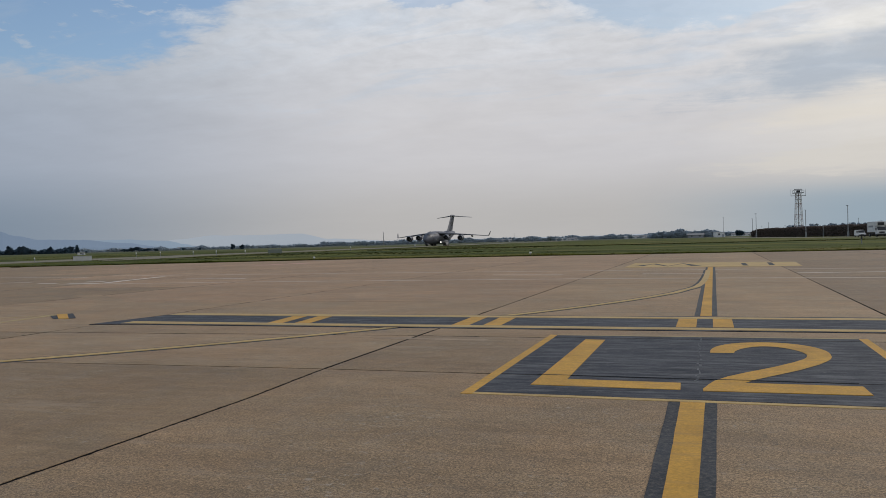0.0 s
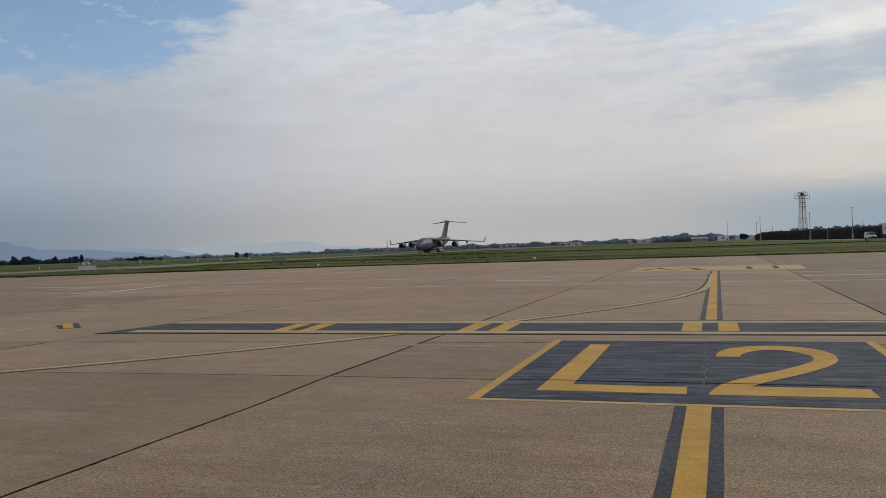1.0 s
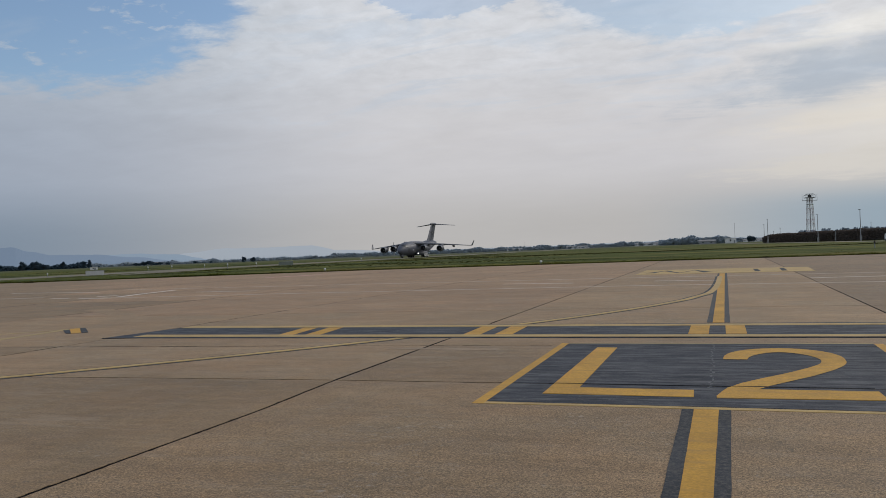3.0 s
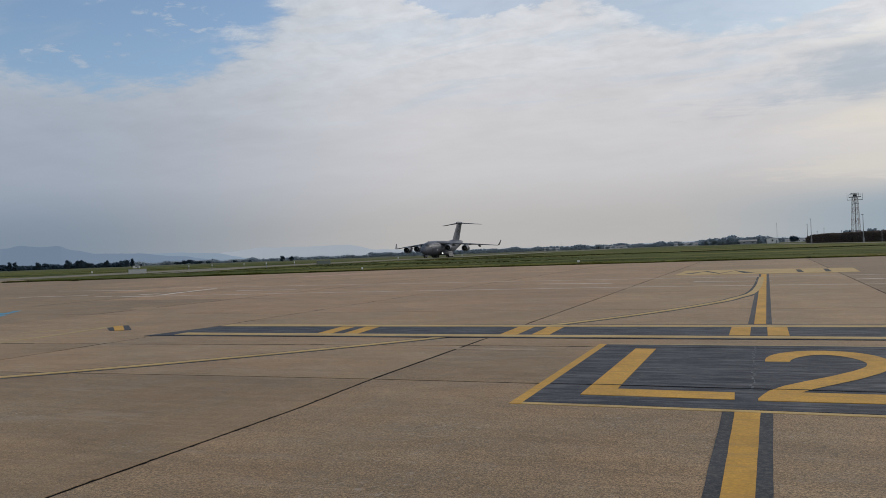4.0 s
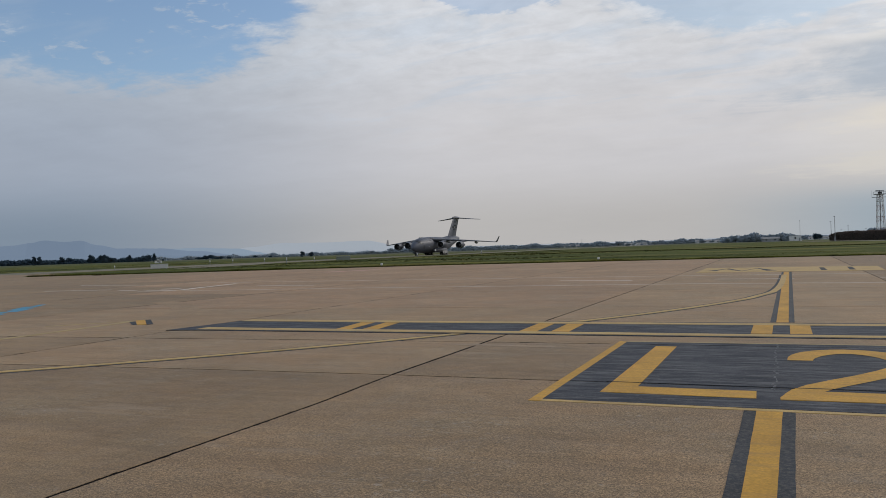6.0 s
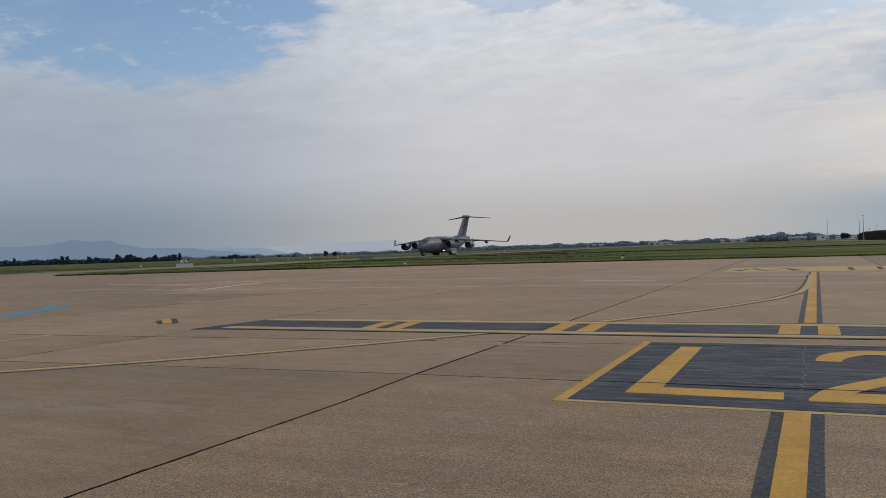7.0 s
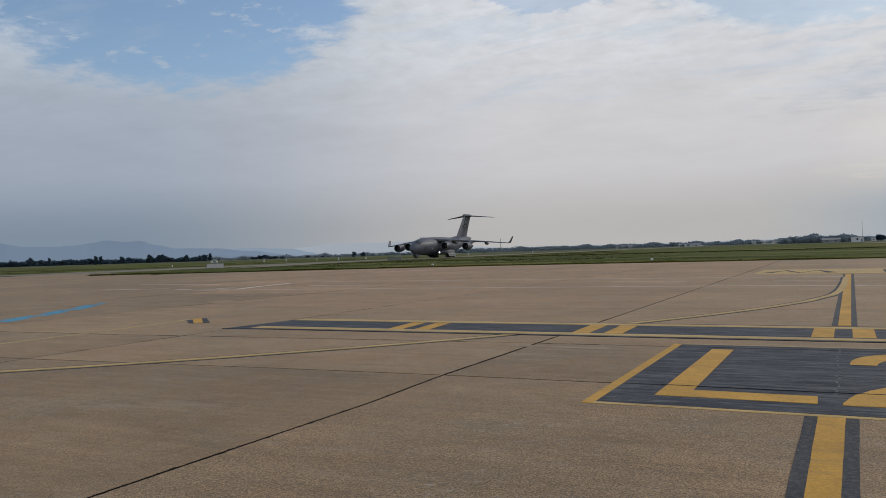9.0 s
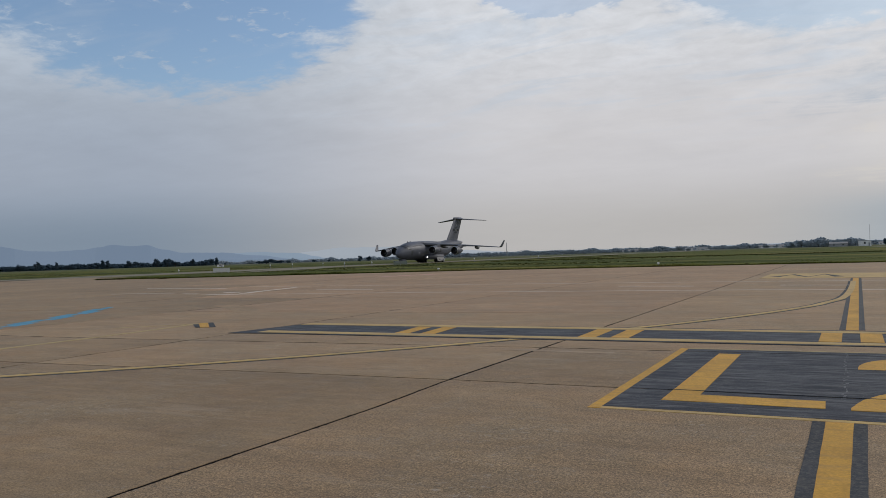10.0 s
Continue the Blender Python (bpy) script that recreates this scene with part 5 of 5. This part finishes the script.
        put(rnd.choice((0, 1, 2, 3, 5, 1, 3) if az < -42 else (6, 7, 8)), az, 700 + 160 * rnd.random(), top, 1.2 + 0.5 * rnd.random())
        az += 0.32 + 0.30 * rnd.random()


def far_woods(name, az0, az1, dist, lo, hi, step, label, mat=leaf_mat):
    rnd = random.Random(int(dist))
    bm = B()
    az = az0
    while az < az1:
        d = dist + 40 * rnd.random()
        p = polar(az, d)
        h = lo + (hi - lo) * max(0, 0.40 + 1.05 * noise.noise((az * 1.1, dist, 0)) + 0.35 * noise.noise((az * 5, dist, 4))) * (0.7 + 0.4 * rnd.random())
        z = ground_z(p.x, p.y)
        for i in range(max(2, int(h / 0.9))):
            clump(bm, (p.x + rnd.gauss(0, 1.0), p.y + rnd.gauss(0, 1.0), z + h * rnd.random()), 0.9 + 0.7 * rnd.random(), rnd)
        az += step
    tagged(part(name, bm, mat, smooth="all"), label, "woods", kind="stuff")


plant_trees()
far_woods("far_woods", -64, -43, 720, 2.3, 5.4, 0.022, "dark continuous belt of far bushes")
far_woods("far_woods", -43, -27, 860, 1.5, 4.0, 0.024, "hazy broken belt of far bushes", haze_leaf_mat)
far_woods("far_woods", -27, 4.5, 1100, 3.6, 6.6, 0.02, "hazy low belt of far bushes", haze_leaf_mat)
far_woods("far_woods", -4.2, 0.2, 665, 3.6, 7.0, 0.026, "hazy dense copse undergrowth", haze_leaf_mat)
far_woods("far_woods", 4.3, 12.5, 580, 4.2, 7.6, 0.03, "hazy bushes behind the hedge", haze_leaf_mat)


def make_hedge():
    rnd = random.Random(5)
    pts = [(18.0, 432), (24, 405), (45, 318), (66, 240), (82, 180)]
    fine = []
    for (x0, y0), (x1, y1) in zip(pts, pts[1:]):
        k = int(math.hypot(x1 - x0, y1 - y0) / 0.5)
        fine += [(x0 + (x1 - x0) * i / k, y0 + (y1 - y0) * i / k) for i in range(k)]
    h = tagged(empty("hedge"), "long dark brown clipped hedge along the road", "hedge")
    core = ribbon(B(), pts, 1.6, -0.1, 3.3)
    part("core", core, bark_mat, h)
    bm = B()
    for j, (x, y) in enumerate(fine):
        top = 3.75 + 0.35 * noise.noise((j * 0.05, 0, 0)) - (1.2 * max(0, 1 - j / 24))
        for i in range(18):
            z = top * (i + rnd.random()) / 18
            clump(bm, (x - 0.9 + 0.4 * rnd.gauss(0, 1), y + 0.3 * rnd.gauss(0, 1), z), 0.2 + 0.14 * rnd.random(), rnd)
        clump(bm, (x + rnd.gauss(0, 0.5), y, top), 0.35 + 0.25 * rnd.random(), rnd)
    tagged(part("foliage", bm, hedge_mat, h), kind="stuff")


make_hedge()


def edge_y(x):
    """Where the apron ends and the grass begins."""
    return 74.2 + 0.35 * noise.noise((x * 0.25, 0, 0)) + 0.15 * noise.noise((x * 1.1, 5, 0)) - 9.5 * sstep(-x, 28, 76)


def make_verge():
    """The near grass: an uneven sheet with tufts on it."""
    bm = B()
    xs = [-79 + i * 1.5 for i in range(110)]
    depth = [0.0, 0.25, 0.7, 1.5, 3, 5, 8, 12, 17, 24, 34]
    rows = []
    for x in xs:
        col = []
        for d in depth:
            y = edge_y(x) + d
            z = 0.012 + 0.05 * sstep(d, 0, 1.2) + 0.05 * noise.noise((x * 0.3, y * 0.3, 0)) * sstep(d, 0, 1.0)
            if d == 34:
                z = ground_z(x, y) - 0.02
            col.append(bm.verts.new((x - 0.25 * d * sstep(-x, 64, 79), y, z)))
        rows.append(col)
    for a, b in zip(rows, rows[1:]):
        for i in range(len(depth) - 1):
            bm.faces.new((a[i], b[i], b[i + 1], a[i + 1]))
    tagged(part("grass_verge", bm, grass_mat, smooth=True), "uneven green and brown grass verge beside the concrete", "grass", kind="structure")
    rnd = random.Random(11)
    verts, faces = [], []
    for _ in range(26000):
        x = rnd.uniform(-78, 60)
        d = 23 * rnd.random() ** 2.0
        if rnd.random() < 0.22:
            d = 0.5 * rnd.random()
        y = edge_y(x) + d
        patch = 0.5 + 0.5 * noise.noise((x * 0.16, y * 0.16, 2))
        h = (0.04 + 0.07 * rnd.random()) * (0.5 + 1.0 * patch)
        if d < 1.2:
            h *= 1.2 + 1.6 * max(0, noise.noise((x * 0.5, 9, 0)))
        z = 0.0
        for _b in range(3):
            a = rnd.random() * 3.14
            w = 0.03 + 0.04 * rnd.random()
            ox, oy = rnd.gauss(0, 0.06), rnd.gauss(0, 0.06)
            k = len(verts)
            verts += [(x + ox - w * math.cos(a), y + oy - w * math.sin(a), z), (x + ox + w * math.cos(a), y + oy + w * math.sin(a), z), (x + ox + rnd.gauss(0, 0.07), y + oy + rnd.gauss(0, 0.07), z + h)]
            faces.append((k, k + 1, k + 2))
    me = bpy.data.meshes.new("grass_tufts")
    me.from_pydata(verts, [], faces)
    me.materials.append(blade_mat)
    tagged(new("grass_tufts", me), "dense short green and straw grass tufts", "grass", kind="stuff")


make_verge()


def blades(verts, faces, rnd, x, y, z, h, w, lean):
    """One upright leaf blade, turned at random."""
    a = rnd.random() * 3.14
    k = len(verts)
    verts += [(x - w * math.cos(a), y - w * math.sin(a), z), (x + w * math.cos(a), y + w * math.sin(a), z), (x + rnd.gauss(0, lean), y + rnd.gauss(0, lean), z + h)]
    faces.append((k, k + 1, k + 2))


def blade_mesh(name, verts, faces, mat, label, category):
    me = bpy.data.meshes.new(name)
    me.from_pydata(verts, [], faces)
    me.materials.append(mat)
    tagged(new(name, me), label, category, kind="stuff")


def make_weeds():
    """Rank growth on the very edge of the concrete, and an unmown line across the field."""
    rnd = random.Random(29)
    verts, faces = [], []
    for i in range(15000):
        x = rnd.uniform(-78, 62)
        y = edge_y(x) + abs(rnd.gauss(0, 0.10))
        tall = max(0.0, noise.noise((x * 0.35, 3, 0))) + 0.5 * max(0.0, noise.noise((x * 1.7, 7, 0)))
        blades(verts, faces, rnd, x, y, 0.0, (0.045 + 0.05 * rnd.random()) * (0.8 + 1.3 * tall), 0.03 + 0.03 * rnd.random(), 0.03)
    spots = [polar(az, d) for az, d in ((-12.1, 76.6), (-11.4, 76.4), (-10.9, 76.6), (-50.0, 99), (-49.6, 98.4), (-48.9, 97.2), (-46.2, 92))]
    spots += [Vector((x, edge_y(x) + rnd.uniform(0.0, 2.5), 0)) for x in [rnd.uniform(-76, 50) for _ in range(70)]]
    for j, p in enumerate(spots):
        size = rnd.uniform(0.16, 0.30) if j < 7 else rnd.uniform(0.07, 0.18)
        for _ in range(70):
            dx = rnd.gauss(0, size * 1.6)
            blades(verts, faces, rnd, p.x + dx, p.y + rnd.gauss(0, size), 0.0, size * rnd.uniform(0.4, 1.1) * math.exp(-(dx / (size * 2.2)) ** 2), 0.025 + 0.03 * rnd.random(), 0.05)
    blade_mesh("weeds", verts, faces, weed_mat, "dark ragged weeds along the concrete edge", "weeds")
    verts, faces = [], []
    for i in range(9000):
        x = rnd.uniform(-74, 100)
        y = 176 + 0.05 * x + rnd.gauss(0, 2.2) + 3 * noise.noise((x * 0.03, 0, 0))
        blades(verts, faces, rnd, x, y, ground_z(x, y) - 0.02, rnd.uniform(0.08, 0.19), 0.25 + 0.35 * rnd.random(), 0.1)
    for _ in range(170):
        p = polar(rnd.uniform(-58, -14), rnd.uniform(100, 330))
        length, tall = rnd.uniform(2.0, 10.0), rnd.uniform(0.05, 0.13)
        if abs(p.x - RUNWAY_X) < 16 or p.y < edge_y(max(p.x, -78)) + 6:
            continue
        for _b in range(80):
            x, y = p.x + rnd.gauss(0, length), p.y + rnd.gauss(0, 1.2)
            blades(verts, faces, rnd, x, y, ground_z(x, y) - 0.02, tall * rnd.uniform(0.5, 1.0), 0.2 + 0.4 * rnd.random(), 0.1)
    blade_mesh("tall_grass", verts, faces, rank_mat, "dark unmown patches and a line of taller grass", "grass")


make_weeds()


# ---- the apron's concrete slabs ----
def make_apron():
    apron = B()
    plate(apron, [(-104, -60), (70, -60), (70, 76), (-70, 76), (-104, 68)], -0.06, -0.003)
    ap = tagged(part("pavement", apron, tar_mat), "broad brown-grey concrete apron with dark tar joints", "apron", kind="structure")
    meshes = {}

    def shift_x(i, y):
        """Bends the long joints left going out, to fit the camera's view."""
        return -0.011 * max(0.0, y - 7.0) - 0.08 * sstep(y, 7.0, 9.3) if i <= 0 else 0.0

    def shift_y(x):
        """Warps the cross joints on the left to fit the camera's view."""
        return -0.42 * sstep(-x, 3.5, 16.0)

    def slab_mesh(i, y0, y1, mat, worn=0):
        bm = B()
        c = 0.003
        rnd = random.Random(worn * 31 + i * 7 + int(y0))
        corners = ((0, 0), (1, 0), (1, 1), (0, 1))
        rim = []
        x0 = -4.56 + 7.5 * i
        for (ax, ay), (bx, by) in zip(corners, corners[1:] + corners[:1]):
            # a worn slab has a chipped, wavering edge
            steps = 130 if worn else 5
            for q in range(steps):
                u, chip = q / steps, 0.0
                if worn and q:
                    chip = rnd.uniform(0.0, 0.007) + (rnd.uniform(0.004, 0.012) if rnd.random() < 0.10 else 0.0)
                    u += rnd.uniform(-0.3, 0.3) / steps
                fx, fy = ax + (bx - ax) * u, ay + (by - ay) * u
                x, y = x0 + 7.5 * fx, y0 + (y1 - y0) * fy
                ix = (gap_x / 2 + (chip if ax == bx else 0.0)) * (1 - 2 * fx)
                iy = (gap_y / 2 + (chip if ay == by else 0.0)) * (1 - 2 * fy)
                x += shift_x(i, y) * (1 - fx) + shift_x(i + 1, y) * fx + ix
                y += shift_y(x) + iy
                rim.append((x - x0 - 3.75, y - (y0 + y1) / 2))
        n = len(rim)
        lo = [bm.verts.new((a, b, -0.05)) for a, b in rim]
        mid = [bm.verts.new((a, b, -c)) for a, b in rim]
        hi = [bm.verts.new((a * 0.9992, b * 0.9992, 0)) for a, b in rim]
        bm.faces.new(hi)
        for k in range(n):
            j = (k + 1) % n
            bm.faces.new((lo[k], lo[j], mid[j], mid[k]))
            bm.faces.new((mid[k], mid[j], hi[j], hi[k]))
        return finish("slab", bm, mat)

    ys = [-5.87, 1.63, 9.13, 12.65] + [20.15 + 7.5 * i for i in range(8)] + [76.0]
    gap_x, gap_y = 0.030, 0.026
    for i in range(-12, 9):
        x0 = -4.56 + 7.5 * i
        for y0, y1 in zip(ys, ys[1:]):
            # tone of each slab picked to fit the brightness in the camera's view
            mat = dull_slab_mat if i >= 1 else slab_mat if i >= 0 and y1 < 13 else olive_slab_mat if x0 + 3.75 < -3.0 - 0.4 * (y0 + y1) else warm_slab_mat if i <= -1 and y0 > 20 else smooth_slab_mat
            s = new("slab", slab_mesh(i, y0, y1, mat, 1 if -4 <= i <= 1 and y1 < 30 else 0))
            s.parent = ap
            s.location = (x0 + 3.75, (y0 + y1) / 2, 0)
    # tar that has welled up here and there along the joints
    rnd = random.Random(17)
    for i, ya, yb in ((0, 12.7, 13.2), (0, 16.6, 34.0), (1, 16.6, 40.0), (-1, 2.0, 12.4), (-1, 16.6, 30.0)):
        y, bm = ya, B()
        while y < yb:
            step = rnd.uniform(0.15, 0.8)
            x = -4.56 + 7.5 * i
            run = [(x + shift_x(i, v) + rnd.uniform(-0.006, 0.006), v) for v in (y, y + step * 0.5, y + step)]
            ribbon(bm, run, rnd.uniform(0.026, 0.042), 0, 0.0018)
            y += step + rnd.uniform(0.0, 1.6)
        part("joint_tar", bm, tar_mat, ap)
    # a full bead of tar where the lane meets the cross band, and old brown seams further out
    run = [(-4.56 + shift_x(0, v) + rnd.uniform(-0.004, 0.004), v) for v in [9.16 + 0.125 * q for q in range(36)]]
    part("joint_tar", ribbon(B(), run, 0.034, 0, 0.0018), tar_mat, ap)
    for i, ya in ((-4, 30.0), (-3, 24.0), (-2, 20.0), (-1, 30.0), (0, 34.0), (1, 40.0), (2, 30.0)):
        bm, y = B(), ya
        while y < 72.5:
            step = rnd.uniform(1.5, 5.0)
            run = [(-4.56 + 7.5 * i + shift_x(i, v), v) for v in (y, min(y + step, 73.0))]
            ribbon(bm, run, rnd.uniform(0.05, 0.09), 0, 0.0018)
            y += step + rnd.uniform(0.0, 0.8)
        part("joint_stain", bm, stain_mat, ap)
    for yl, xa, xb in ((12.65, -18.0, -2.65), (12.65, 2.2, 12.0)):
        x, bm = xa, B()
        while x < xb:
            step = min(rnd.uniform(0.2, 0.9), xb - x)
            run = [(v, yl + shift_y(v) + rnd.uniform(-0.008, 0.008)) for v in (x, x + step * 0.5, x + step)]
            ribbon(bm, run, rnd.uniform(0.022, 0.05), 0, 0.0018)
            x += step + rnd.uniform(0.0, 1.2)
        part("joint_tar", bm, tar_mat, ap)
    rest = B()
    plate(rest, [(-104, -60), (70, -60), (70, -5.88), (-104, -5.88)], -0.05, 0.0)
    part("slab_field", rest, slab_mat, ap)
    side = B()
    plate(side, [(-112, -5.86), (-94.6, -5.86), (-94.6, 66.0), (-112, 66.0)], -0.05, 0.0)
    part("slab_field", side, slab_mat, ap)


make_apron()


# ---- what moves ----
def motions():
    rows = []
    for t, x, y in ((0, -136.9, 403.4), (1, -137.1, 388.2), (2, -137.3, 373.1), (3.5, -137.6, 350.5), (5, -137.6, 328.3), (6.5, -137.4, 306.3), (8, -137.1, 284.5), (9, -136.8, 270.2), (10, -136.4, 255.8)):
        rows.append((t, pose(x, y, ground_z(x, y) + 0.03, 0, 0, -89.75)))
    walk(aircraft, rows)

    def road_x(y):
        return 42 + (235 - y) * 0.165

    for thing, y, v in ((van, 247.0, 4.4), (truck, 253.0, 8.0)):
        walk(thing, [(t, pose(road_x(y - v * t) + (-2.6 if thing is van else 3.6), y - v * t, -0.03, 0, 0, -81)) for t in (0, 2.5, 5, 7.5, 10)])
    speed = {aircraft: 14.8, van: 4.4, truck: 8.0}
    for ob, r in SPINNING:
        turn = math.degrees(speed[ob.parent] / r / FPS)
        spot = ob.location.copy()
        walk(ob, [(i / FPS, pose(spot.x, spot.y, spot.z, 0, turn * i, 0)) for i in range(10 * FPS + 1)])


motions()
